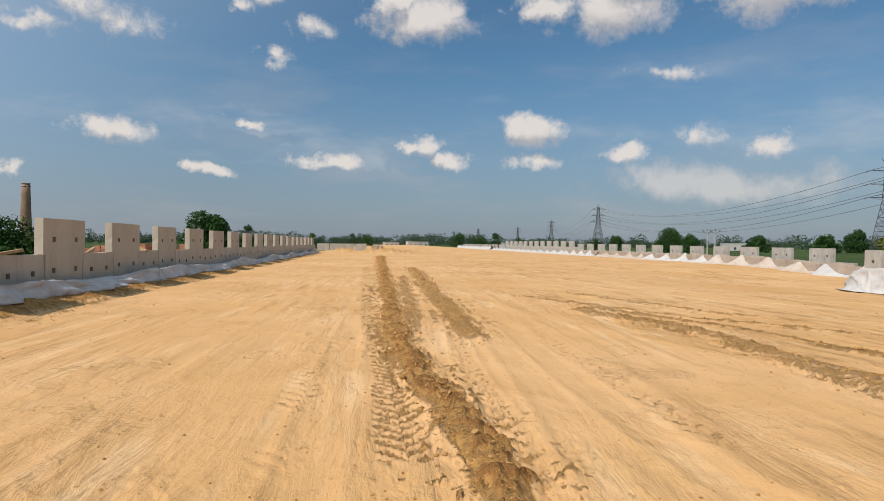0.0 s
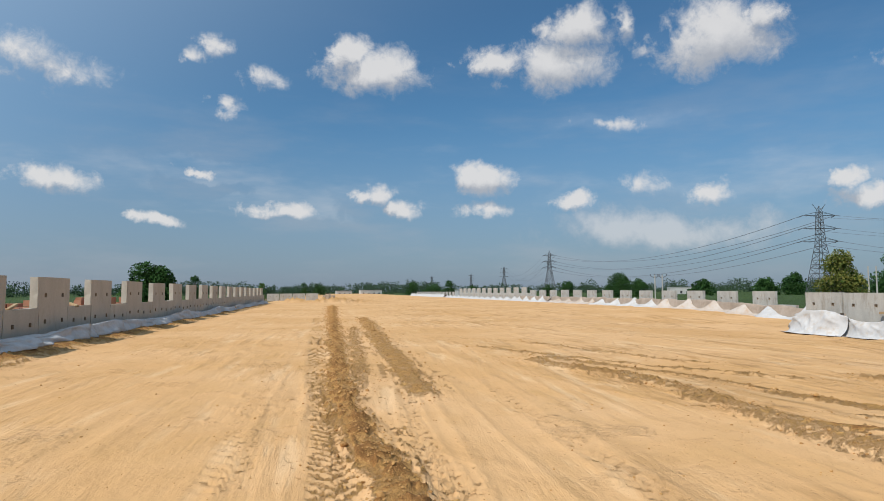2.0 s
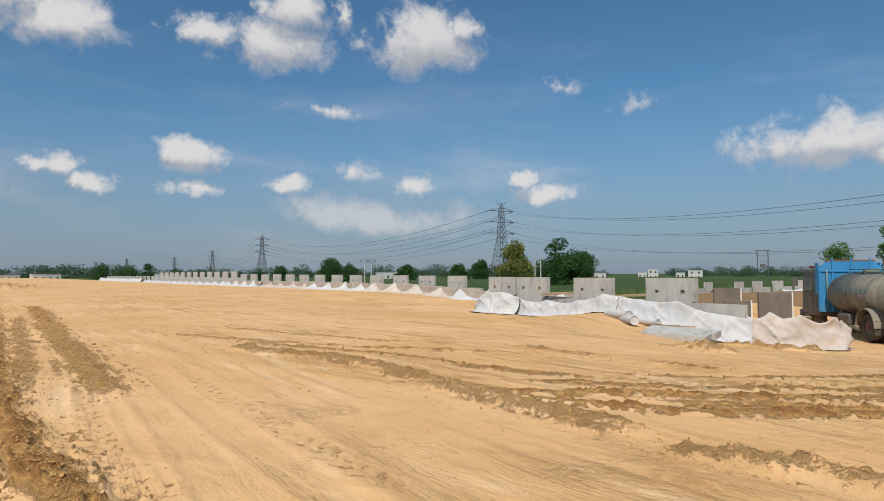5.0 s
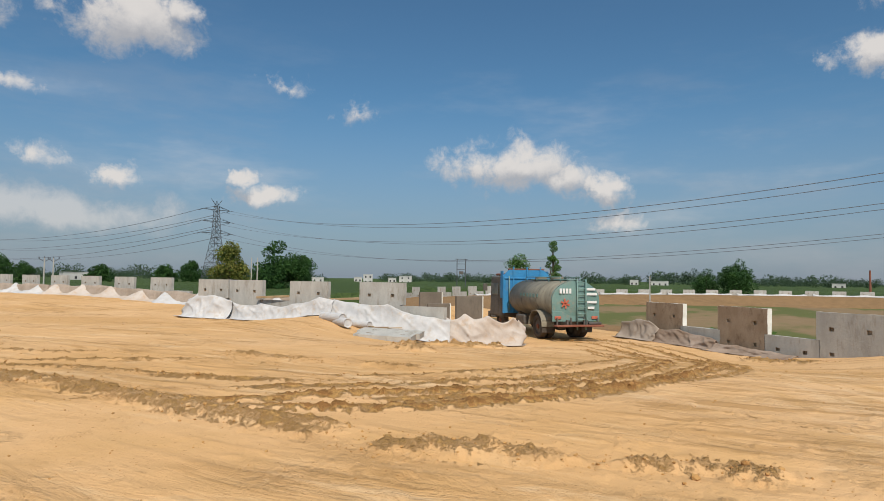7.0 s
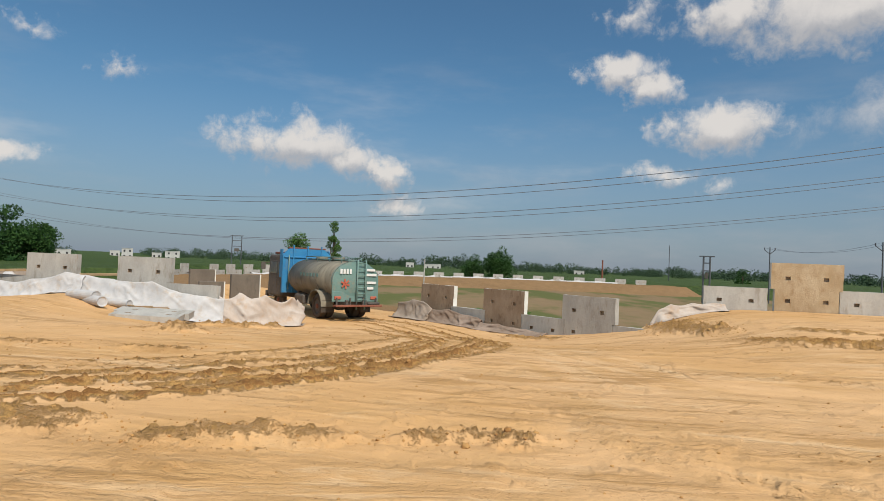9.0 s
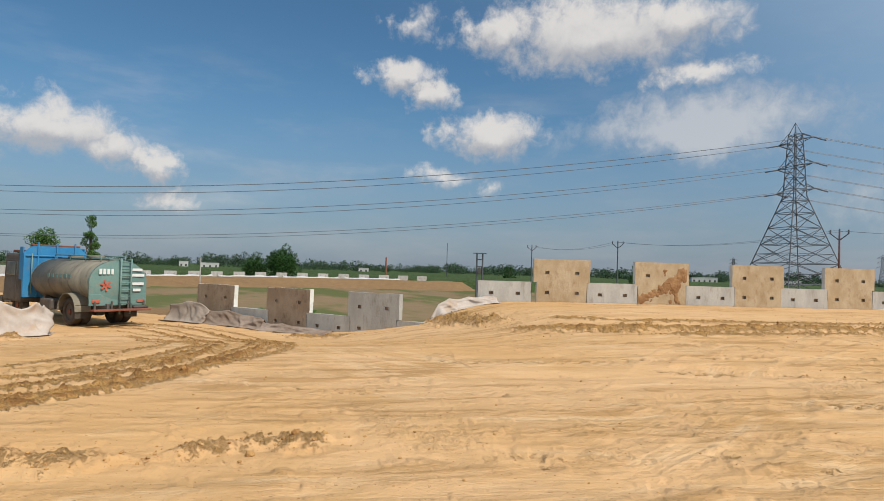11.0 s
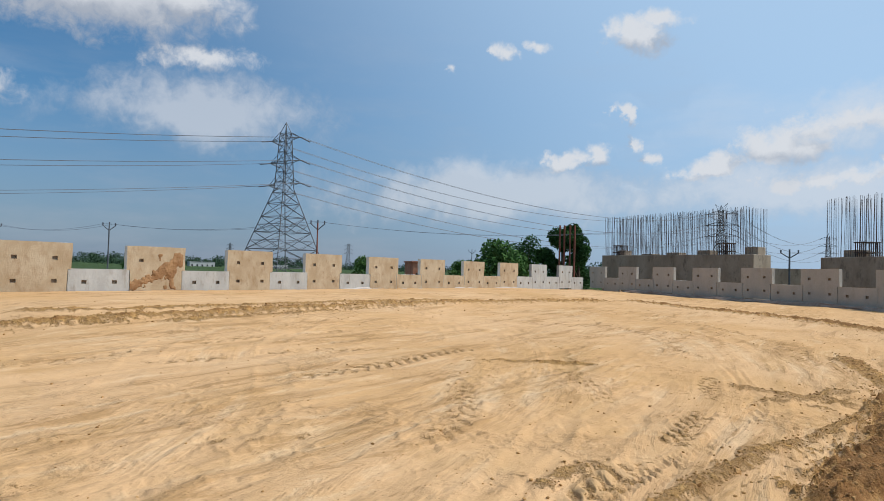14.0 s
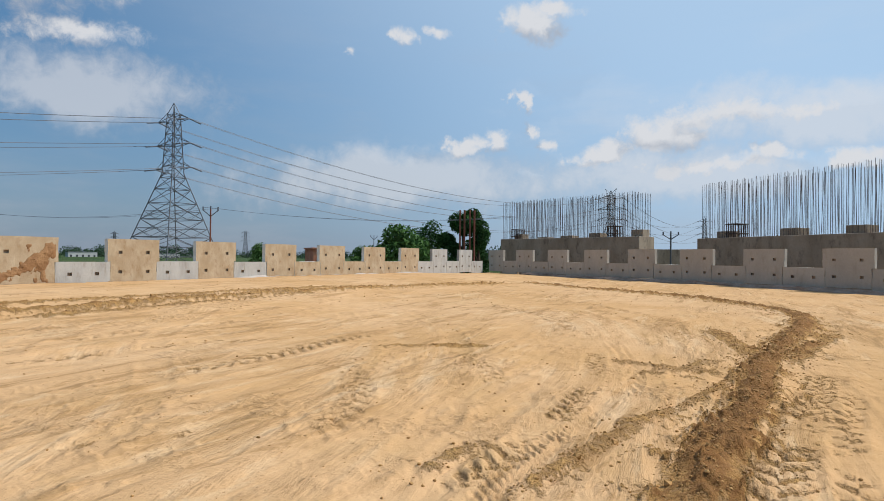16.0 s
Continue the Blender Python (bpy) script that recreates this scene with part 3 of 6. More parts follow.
# prints of single tyres: line, half width of the tyre, spacing of the lugs, depth, dampness
TREADS = [
    ([(0.32, 38), (0.08, 14.3), (0.12, 9.8), (0.12, 6.3), (0.10, 4.9), (0.12, 2.6)], 0.22, 0.20, 0.020, 0.60),
    ([(-0.85, 16), (-0.80, 9), (-0.75, 5.5), (-0.7, 3.0)], 0.22, 0.22, 0.010, 0.24),
    ([(3.6, 36), (1.95, 16), (1.35, 9.6), (1.08, 7), (0.98, 4.5), (0.95, 2.5)], 0.15, 0.24, 0.016, 0.30),
    ([(3.2, 14), (2.7, 9), (2.5, 5.5), (2.4, 3)], 0.17, 0.26, 0.010, 0.26),
    ([(-0.98, -10), (-0.75, -8.6), (-0.42, -7.0), (-0.24, -5.9), (-0.12, -5.1), (-0.05, -3.4)], 0.24, 0.29, 0.026, 0.62),
    ([(-1.2, -9), (-0.78, -6.8), (-0.60, -5.3), (-0.5, -3.8)], 0.13, 0.29, 0.016, 0.40),
    ([(2.2, -10.5), (1.76, -8.1), (1.66, -6.7), (1.66, -5.15), (1.80, -3.6)], 0.16, 0.21, 0.020, 0.52),
    ([(2.3, -12.4), (1.55, -9.6), (1.22, -7.9), (1.32, -6.4), (1.50, -4.9), (1.55, -3.4)], 0.12, 0.11, 0.018, 0.16),
    ([(5.1, -3.1), (4.7, -3.6), (4.1, -4.5)], 0.24, 0.42, 0.020, 0.46), ([(5.4, -1.5), (4.8, -1.75), (4.5, -2.3)], 0.20, 0.36, 0.014, 0.36),
    ([(9.2, -5.0), (8.7, -6.0), (8.4, -7.4), (7.3, -9.4)], 0.22, 0.26, 0.016, 0.42), ([(6.5, -5.6), (6.35, -7.2), (6.5, -9.8), (6.3, -11.5)], 0.24, 0.26, 0.018, 0.48),
    ([(3.3, -4.2), (3.6, -5.4), (4.3, -6.6), (5.3, -7.6)], 0.20, 0.30, 0.016, 0.40), ([(2.6, -7.0), (3.4, -8.4), (4.6, -9.6)], 0.18, 0.28, 0.012, 0.34),
    ([(8.2, 0.6), (7.6, -1.0), (7.5, -3)], 0.20, 0.28, 0.012, 0.30), ([(10.4, -1.2), (10.0, -4), (10.2, -8), (9.6, -13)], 0.2, 0.3, 0.014, 0.34),
    ([(8.6, 3.4), (9.8, 2.4), (12, 1.5), (16, 1.7), (22, 4.0)], 0.34, 0.22, 0.022, 0.45), ([(7.2, 6.2), (8.4, 4.5), (10.4, 3.2), (14, 2.9), (19, 4.2)], 0.26, 0.22, 0.018, 0.38),
    ([(14.2, -5.2), (13.1, -7.4), (13.1, -12), (13.0, -19)], 0.30, 0.26, 0.022, 0.5), ([(2.6, -12), (4.4, -15.5), (7.4, -19)], 0.25, 0.3, 0.014, 0.4),
    ([(0.9, -13), (2.0, -17), (4.6, -21)], 0.25, 0.3, 0.014, 0.4), ([(6.6, 14), (7.4, 10), (8.4, 7.6), (10, 5.6)], 0.22, 0.26, 0.014, 0.34),
]
# wheel tracks: line, gauge between the wheels
TRACKS = [
    ([(1.6, 2.0), (2.0, 5), (2.4, 10), (2.8, 20), (3.6, 50)], 1.9), ([(3.2, 1.0), (3.0, 4), (3.3, 9), (4.5, 20)], 1.9),
    ([(-3.6, 1), (-3.4, 6), (-3.0, 15), (-2.0, 40), (0, 80)], 2.0), ([(-1.6, 2), (-1.4, 9), (-0.8, 20), (0.4, 40)], 2.0),
    ([(6.5, 40), (7.4, 25), (8.6, 15), (11, 8), (15, 4.5), (22, 5.5)], 2.0), ([(9.5, 35), (10.5, 20), (12, 12), (15, 7), (20, 5)], 2.0),
    ([(24, 6.5), (17, 3.2), (12, 2.4), (9, 4.0), (8.0, 7.5), (7.6, 14)], 2.0), ([(22, 4.8), (15, 0.4), (11, -1.2), (8, -3.0), (6, -8)], 2.0),
    ([(10.5, -2), (10, -8), (9.4, -15), (8.4, -22), (5.6, -26)], 2.1), ([(7.6, -1), (7.4, -7), (6.8, -14), (4.6, -20), (2.2, -23)], 2.0),
    ([(1.1, -3.0), (1.4, -6), (1.5, -9), (2.6, -14), (5, -19)], 1.6), ([(3.0, -2.6), (3.8, -6), (6, -11), (9, -15)], 1.9),
    ([(-1.45, -2.4), (-1.5, -6), (-1.75, -12)], 1.96),
    ([(4.6, -1.6), (6.6, -4.4), (10, -7.4), (13, -12)], 1.9), ([(-2.2, -3), (-1.9, -8), (-2.4, -14), (-1.6, -20)], 2.0),
]


def platform_height(x, y):
    z = 0.42 * ss(x, 8.5, 17.0) * ss(-y, 3.5, 8.0) * (1 - 0.55 * ss(-y, 34, 48))
    z = z + 0.15 * ss(-y, 18, 40) * (1 - ss(x, 8.5, 17.0))
    dip = ss(x, 10.0, 23.0) * (1 - np.where(y > 7, ss(y - 7.0, 2.8, 8.8), ss(7.0 - y, 7.0, 13.5)))
    z = z - 0.95 * dip
    z = z - 0.38 * ss(y, 15, 19) * ss(x, 10, 20) * (1 - ss(y, 30, 45))
    z = z + 0.36 * np.exp(-((x + 7.7) / 0.9) ** 2) * ss(y, -5, 3)
    z = z + 0.05 * (fbm(x * 0.25, y * 0.25, 3) - 0.5) + 0.03 * (fbm(x * 1.1, y * 0.8, 3) - 0.5)
    return z


def close_to(xs, ys, line, margin):
    return np.nonzero((xs > line[:, 0].min() - margin) & (xs < line[:, 0].max() + margin) & (ys > line[:, 1].min() - margin) & (ys < line[:, 1].max() + margin))[0]


def ground_height(x, y, detail=True):
    x, y = np.asarray(x, float), np.asarray(y, float)
    z = platform_height(x, y)
    damp_shade = np.zeros(x.shape)
    run_at, aside_at, clear_at = np.zeros(x.shape), np.zeros(x.shape), np.zeros(x.shape)
    if detail:
        near = (np.hypot(x, y) < 160)
        xs, ys = x[near], y[near]
        dz, dd = np.zeros(xs.shape), np.zeros(xs.shape)
        second = np.full(xs.shape, 1e9)
        nearest, ru, rs = np.full(xs.shape, 1e9), np.zeros(xs.shape), np.zeros(xs.shape)
        kept = np.zeros(xs.shape)
        lump = fbm(xs * 2.3, ys * 2.3, 4)
        fine = fbm(xs * 9.0, ys * 9.0, 3)
        clod = ss(fbm(xs * 6.5 + 31, ys * 6.5, 3), 0.47, 0.60)
        crumbs = ss(vnoise(xs * 21 + 3, ys * 21), 0.55, 0.8)
        for pts, w, h, m, _ in BERMS:
            line = along(pts, 0.5)
            q = close_to(xs, ys, line, 4 * w + 0.5)
            d, side, run = line_dist(xs[q], ys[q], line)
            total = float(np.hypot(*np.diff(line, axis=0).T).sum())
            ends = ss(run, 0.0, min(0.8, 0.2 * total)) * ss(total - run, 0.0, min(0.8, 0.2 * total))
            lu, fi, cl, cr = lump[q], fine[q], clod[q], crumbs[q]
            ww = w * (0.22 + 0.95 * lu + 0.45 * cl * cr + 0.10 * cl) * (0.4 + 0.6 * ends)
            core = np.exp(-(d / ww) ** 2)
            dz[q] += core * h * ends * (0.30 + 0.8 * lu + 0.28 * cl + 0.10 * cr) * (0.6 + 0.8 * fi) - 0.12 * h * ends * np.exp(-((d - 2.0 * ww) / (0.6 * ww)) ** 2)
            # soil drawn out along the line, crumbs strewn beside it
            drawn = ss(fbm(run * 0.55 + 11 * w, side * d * 14.0 + 7 * m, 3), 0.46, 0.57)
            wide = np.exp(-(d / (1.8 * ww)) ** 4) * drawn
            tight = np.exp(-(d / (1.0 * ww)) ** 6)
            strewn = np.exp(-(d / (2.6 * ww)) ** 2) * ss(fi + 0.4 * cr, 0.72, 0.95)
            dd[q] = np.maximum(dd[q], m * ends * np.maximum(np.maximum(0.9 * wide, tight), 0.7 * strewn) * (0.55 + 0.55 * fi + 0.25 * cl))
            dz[q] -= 0.018 * wide * (1 - tight)
        for pts, w, lug, deep, m in TREADS:
            line = along(pts, 0.5)
            q = close_to(xs, ys, line, w + 0.4)
            d, side, run = line_dist(xs[q], ys[q], line)
            ends = ss(run, 0.0, 0.6) * ss(float(np.hypot(*np.diff(line, axis=0).T).sum()) - run, 0.0, 0.6)
            worn = ss(fbm(xs[q] * 0.9 + 50 * w, ys[q] * 0.9, 3) + 0.12 * fine[q], 0.37, 0.52) * ends
            band = np.exp(-(d / w) ** 8)
            bars = np.sin(2 * math.pi * (run + 0.9 * np.abs(d)) / lug + np.where(side > 0, math.pi, 0.0) + 0.7 * (lump[q] - 0.5))
            cutin = ss(bars + 0.5 * (fine[q] - 0.5), -0.15, 0.45)
            dz[q] += worn * (deep * band * (0.35 - 1.1 * cutin) + 0.5 * deep * np.exp(-((d - 1.2 * w) / (0.25 * w)) ** 2))
            dd[q] = np.maximum(dd[q], m * worn * band * (0.25 + 0.75 * cutin) * (0.7 + 0.6 * fine[q]))
        for number, (pts, gauge) in enumerate(TRACKS):
            line = along(pts, 0.8)
            q = close_to(xs, ys, line, 5.0)
            d, side, run = line_dist(xs[q], ys[q], line)
            total = float(np.hypot(*np.diff(line, axis=0).T).sum())
            inside = ss(run, 0.01, 1.2) * ss(total - run, 0.01, 1.2)
            away = d + 0.7 * fbm(xs[q] * 0.4 + number, ys[q] * 0.4, 2) + 3.5 * (1 - ss(inside, 0.0, 0.6))
            closer = away < nearest[q]
            second[q] = np.where(closer, nearest[q], np.minimum(second[q], away))
            nearest[q] = np.where(closer, away, nearest[q])
            ru[q] = np.where(closer, run + 40 * number, ru[q])
            rs[q] = np.where(closer, side * d, rs[q])
            kept[q] = np.where(closer, inside, kept[q])
            off = d - gauge / 2
            band = np.exp(-(off / 0.20) ** 4)
            patchy = ss(fbm(xs[q] * 0.5 + gauge, ys[q] * 0.5, 3), 0.40, 0.62) * inside
            dz[q] += patchy * (0.012 * np.exp(-((np.abs(off) - 0.25) / 0.06) ** 2) - 0.008 * band)
        # crusts and scuffs of loose soil in drawn-out patches
        rough = ss(fbm(xs * 0.33 + 9, ys * 0.33, 3), 0.50, 0.64)
        crust = rough * ss(fbm(xs * 2.6 + 5, ys * 3.4, 4), 0.54, 0.62)
        dz += crust * 0.012 * (0.3 + clod + 0.5 * crumbs) + rough * 0.02 * (fine - 0.5) + 0.010 * (lump - 0.5)
        dd = np.maximum(dd, 0.12 * crust * (0.4 + clod))
        z[near] += dz
        damp_shade[near] = np.clip(dd, 0, 1)
        run_at[near], aside_at[near] = ru, rs
        clear_at[near] = kept * ss(second - nearest, 0.12, 0.7) * (1 - ss(np.abs(rs), 1.5, 3.2))
    d = poly_dist(x, y, PLATFORM)
    z = np.where(d > 0.12, z - np.clip((d - 0.12) * 2.6, 0, 50), z)
    ramp = along(RAMP, 3.0)
    rd, side, run = line_dist(x, y, ramp[:, :2])
    lens = np.concatenate([[0], np.cumsum(np.hypot(*np.diff(ramp[:, :2], axis=0).T))])
    zr = np.interp(run, lens, ramp[:, 2])
    zr = zr + 0.12 * (fbm(x * 0.3, y * 0.3, 3) - 0.5) - np.clip((rd - (6.5 - 2.5 * ss(x, 84, 105))) * 0.6, 0, 50)
    far = np.hypot(x, y)
    angle = np.degrees(np.arctan2(x, y))
    field = FIELD + 0.25 * (fbm(x * 0.02, y * 0.02, 3) - 0.5)
    # fields of tall crop beyond the slip road and beside the road
    edge = fbm(x * 0.03, y * 0.03, 2) * 10
    cropmask = ((rd > 13) & (d > 12) & (far > 60) & (x > 30) & ((far > 148 + edge - 30 * ss(angle, 92, 125)) | (angle < 56)))
    cropmask |= (x < -30) & (far > 150) | (far > 420)
    tall = np.where(cropmask, 1.7 + 0.5 * (fbm(x * 0.6, y * 0.6, 3) - 0.5), 0)
    lowland = np.maximum(field + tall, zr)
    zone = np.where(z >= lowland - 0.6, 0, np.where(zr > field + tall - 0.05, 0, np.where(cropmask, 1, 2)))
    zone = np.where(d < 0.3, 0, zone)
    damp_shade = np.where((d > 0.3), np.maximum(damp_shade, 1.9 - 0.35 * ss(7 - rd, 0, 3)), damp_shade)
    z = np.where(d <= 0, z, np.maximum(z, lowland))
    return z, damp_shade, zone, run_at, aside_at, clear_at


def height_at(x, y):
    return float(ground_height(np.array([x]), np.array([y]), False)[0][0])


def build_ground():
    radii = [0.5]
    while radii[-1] < 6000:
        r = radii[-1]
        radii.append(r * (1.05 if r < 2.6 else 1.035 if r > 60 else 1.0105 if r < 30 else 1.016))
    radii = np.array(radii)
    # finer where the camera looks
    ang = np.radians(np.concatenate([np.linspace(-46, 196, 1560, endpoint=False), np.linspace(196, 314, 80, endpoint=False)]))
    na = len(ang)
    rr, aa = np.meshgrid(radii, ang, indexing="ij")
    x, y = (rr * np.sin(aa)).ravel(), (rr * np.cos(aa)).ravel()
    z, damp_shade, zone, run_at, aside_at, clear_at = ground_height(x, y)
    nr = len(radii)
    co = np.stack([x, y, z], -1)
    centre = np.array([[0, 0, height_at(0, 0)]])
    co = np.vstack([co, centre])
    i, j = np.meshgrid(np.arange(nr - 1), np.arange(na), indexing="ij")
    j2 = (j + 1) % na
    quads = np.stack([i * na + j, i * na + j2, (i + 1) * na + j2, (i + 1) * na + j], -1).reshape(-1, 4)[:, ::-1]
    me = bpy.data.meshes.new("ground")
    nq = len(quads)
    tri = np.stack([np.full(na, nr * na), np.arange(na), (np.arange(na) + 1) % na], -1)[:, ::-1][:, [0, 2, 1]]
    me.vertices.add(len(co))
    me.vertices.foreach_set("co", co.ravel())
    me.loops.add(nq * 4 + na * 3)
    me.loops.foreach_set("vertex_index", np.concatenate([quads.ravel(), tri.ravel()]))
    me.polygons.add(nq + na)
    starts = np.concatenate([np.arange(nq) * 4, nq * 4 + np.arange(na) * 3])
    me.polygons.foreach_set("loop_start", starts)
    me.polygons.foreach_set("loop_total", np.concatenate([np.full(nq, 4), np.full(na, 3)]))
    zq = np.concatenate([zone[quads].min(axis=1), np.zeros(na, int)])
    for m in (earth, crop, fallow):
        me.materials.append(m)
    me.polygons.foreach_set("material_index", zq.astype(np.int32))
    me.polygons.foreach_set("use_smooth", np.ones(nq + na, bool))
    for name, values in (("damp_shade", damp_shade), ("run", run_at), ("aside", aside_at), ("tracked", clear_at)):
        att = me.attributes.new(name, "FLOAT", "POINT")
        att.data.foreach_set("value", np.concatenate([values, [0.0]]))
    me.update(calc_edges=True)
    me.validate()
    return tagged(new("ground", me), "sandy graded earth road platform with wheel tracks, fields beyond", "ground", kind="structure")


ground = build_ground()

# ---- precast panel walls ----
def cells_mesh(name, xs, zs, solid, holes, thick, depth, mats, seed=1):
    """A slab from a grid of cells, with pockets; material 0 for the face, 1 for the edges, 2 for pocket insides, darker
    to paint their shade.
    """
    rnd = random.Random(seed)
    verts, faces, idx = [], [], []
    y0, y1 = -thick / 2, thick / 2

    def quad(a, b, c, d, m):
        n = len(verts)
        verts.extend((a, b, c, d))
        faces.append((n, n + 1, n + 2, n + 3))
        idx.append(m)
    for i in range(len(xs) - 1):
        for j in range(len(zs) - 1):
            if not solid(i, j):
                continue
            a, b, c, d = xs[i], xs[i + 1], zs[j], zs[j + 1]
            # pocket insides get a darker concrete, shade put into the colour
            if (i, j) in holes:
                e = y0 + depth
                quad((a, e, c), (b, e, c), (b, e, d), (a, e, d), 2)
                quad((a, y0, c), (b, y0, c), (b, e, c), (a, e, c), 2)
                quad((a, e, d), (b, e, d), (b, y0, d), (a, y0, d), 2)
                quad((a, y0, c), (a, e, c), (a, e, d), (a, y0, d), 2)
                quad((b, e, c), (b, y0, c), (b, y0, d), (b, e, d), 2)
            else:
                quad((a, y0, c), (b, y0, c), (b, y0, d), (a, y0, d), 0)
            quad((b, y1, c), (a, y1, c), (a, y1, d), (b, y1, d), 0)
            if not solid(i - 1, j):
                quad((a, y1, c), (a, y0, c), (a, y0, d), (a, y1, d), 1)
            if not solid(i + 1, j):
                quad((b, y0, c), (b, y1, c), (b, y1, d), (b, y0, d), 1)
            if not solid(i, j - 1):
                quad((a, y1, c), (b, y1, c), (b, y0, c), (a, y0, c), 1)
            if not solid(i, j + 1):
                quad((a, y0, d), (b, y0, d), (b, y1, d), (a, y1, d), 1)
    me = mesh_from(name, verts, faces, mats)
    me.polygons.foreach_set("material_index", idx)
    bm = bmesh.new()
    bm.from_mesh(me)
    bmesh.ops.remove_doubles(bm, verts=bm.verts, dist=0.0005)
    # chipped corners
    for v in bm.verts:
        if abs(v.co.x) > 0.9 and rnd.random() < 0.5:
            v.co.x -= math.copysign(rnd.uniform(0.0, 0.02), v.co.x)
        if v.co.z > 0.86:
            v.co.z -= rnd.uniform(0.0, 0.012)
    bm.to_mesh(me)
    bm.free()
    return me


def upright_panel(seed, mats):
    xs = [-1.1, -0.98, -0.66, -0.50, 0.50, 0.66, 0.98, 1.1]
    zs = [0.0, 0.42, 0.54, 0.88, 1.18, 1.30, 1.75]
    inside = lambda i, j: 0 <= i < 7 and 0 <= j < 6 and (j >= 3 or 1 <= i <= 5)
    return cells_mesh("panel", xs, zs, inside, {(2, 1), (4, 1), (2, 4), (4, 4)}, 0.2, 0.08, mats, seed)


def low_panel(seed, mats):
    xs = [-1.01, -0.58, -0.42, 0.42, 0.58, 1.01]
    zs = [-0.3, 0.36, 0.48, 0.87]
    inside = lambda i, j: 0 <= i < 5 and 0 <= j < 3
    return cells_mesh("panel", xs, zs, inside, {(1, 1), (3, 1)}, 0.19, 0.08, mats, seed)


SKINS = {}
for key, mat in (("grey", concrete), ("warm", concrete_warm), ("mud", concrete_mud), ("brown", concrete_brown)):
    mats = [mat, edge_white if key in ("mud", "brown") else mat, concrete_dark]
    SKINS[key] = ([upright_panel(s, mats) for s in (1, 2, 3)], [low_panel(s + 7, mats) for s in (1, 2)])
WORDS = {"grey": "pale grey precast concrete wall panel", "warm": "beige grey precast concrete wall panel",
         "mud": "precast concrete panel washed with ochre mud", "brown": "brown stained precast concrete wall panel"}


def wall_frame(normal):
    n = Vector((normal[0], normal[1], 0)).normalized()
    ax = (-n).cross(Vector((0, 0, 1)))
    m = Matrix((ax, -n, Vector((0, 0, 1)))).transposed().to_4x4()
    return n, ax, m


def set_panel(at, normal, top, raised, skin, group, count):
    n, ax, m = wall_frame(normal)
    kinds = SKINS[skin][0 if raised else 1]
    ob = new("precast_panel", kinds[count % len(kinds)])
    lean = pose(0, 0, 0, random.uniform(-0.7, 0.7), 0, random.uniform(-0.5, 0.5))
    ob.matrix_world = Matrix.Translation((at[0], at[1], top - 1.75 + random.uniform(-0.015, 0.015))) @ m @ lean
    words = WORDS[skin] + (" standing tall in its row" if raised else " set low in its row")
    tagged(ob, words, "wall panel", group)
    return ob


def wall(start, normal, first, last, top, skin, group, low=True, pitch=4.0):
    n, ax, m = wall_frame(normal)
    for i in range(first, last + 1):
        p = Vector((start[0], start[1], 0)) + ax * (pitch * i + 1.1) - n * 0.0
        t = top(i) if callable(top) else top
        s = skin(i) if callable(skin) else (skin, skin)
        if s[0]:
            set_panel(p, normal, t, True, s[0], group, i * 7 + 1)
        if low and s[1]:
            set_panel(p + ax * (pitch / 2), normal, t, False, s[1], group, i)


# wall on the kiln side of the road
wall((-7.68, 15.37), (1, -0.021), -3, 17, 1.99, "warm", "panels along the kiln side")
# wall past the mud-washed corner
S_SKIN = lambda i: ("mud" if i < 8 else "grey", "grey" if i < 4 else ("mud" if i < 7 else "grey"))
wall((22.4, -8.4), (-0.996, 0.09), 0, 9, lambda i: 2.05, S_SKIN, "mud-washed panels beside the rutted turning place")
set_panel((22.35, -7.25), (-0.996, 0.09), 2.05, False, "grey", "mud-washed panels beside the rutted turning place", 0)
splashed = [o for o in scene.objects if o.name.startswith("precast_panel") and abs(o.location.y + 13.5) < 0.4 and o.location.x > 15][0]


def mud_coat():
    """Ragged mud that slid down a panel and dried, thicker in the middle."""
    nx, nz = 84, 68
    X, Z = np.meshgrid(np.linspace(-0.97, 1.0, nx), np.linspace(0.04, 1.70, nz), indexing="ij")
    band = np.exp(-((Z - 0.75 - 0.55 * X) / 0.24) ** 2) + 0.9 * np.exp(-((X - 0.55) / 0.34) ** 2 - ((Z - 0.62) / 0.55) ** 2)
    band = band + 0.75 * np.exp(-((X - 0.1) / 0.12) ** 2 - ((Z - 1.42) / 0.14) ** 2) + 0.85 * np.exp(-((X - 0.8) / 0.14) ** 2 - ((Z - 1.4) / 0.2) ** 2)
    thick = 0.75 * band + 1.3 * (fbm(X * 4 + 7, Z * 4, 4) - 0.5) - 0.42
    Y = -0.099 - np.where(thick > 0, 0.012 + 0.05 * np.minimum(thick, 0.8) * (0.6 + 0.9 * fbm(X * 11, Z * 11, 3)), -0.01)
    verts = np.stack([X, Y, Z], -1).reshape(-1, 3)
    faces = []
    for i in range(nx - 1):
        for j in range(nz - 1):
            if thick[i:i + 2, j:j + 2].max() > 0 and (i < 12 or i > 72 or j > 34 or abs(X[i, j]) < 0.84):
                a = i * nz + j
                faces.append((a, a + nz, a + nz + 1, a + 1))
    ob = new("mud_coat", mesh_from("mud_coat", verts, faces, [mud_clump]))
    ob.parent = splashed
    return tagged(ob, "ragged coat of dried brown mud", kind="stuff")


mud_coat()
# wall before the bridge abutments
wall((18.74, -50.07), (0.599, 0.801), 0, 9, lambda i: 2.09 - 0.008 * i, "warm", "shaded panels before the abutments")
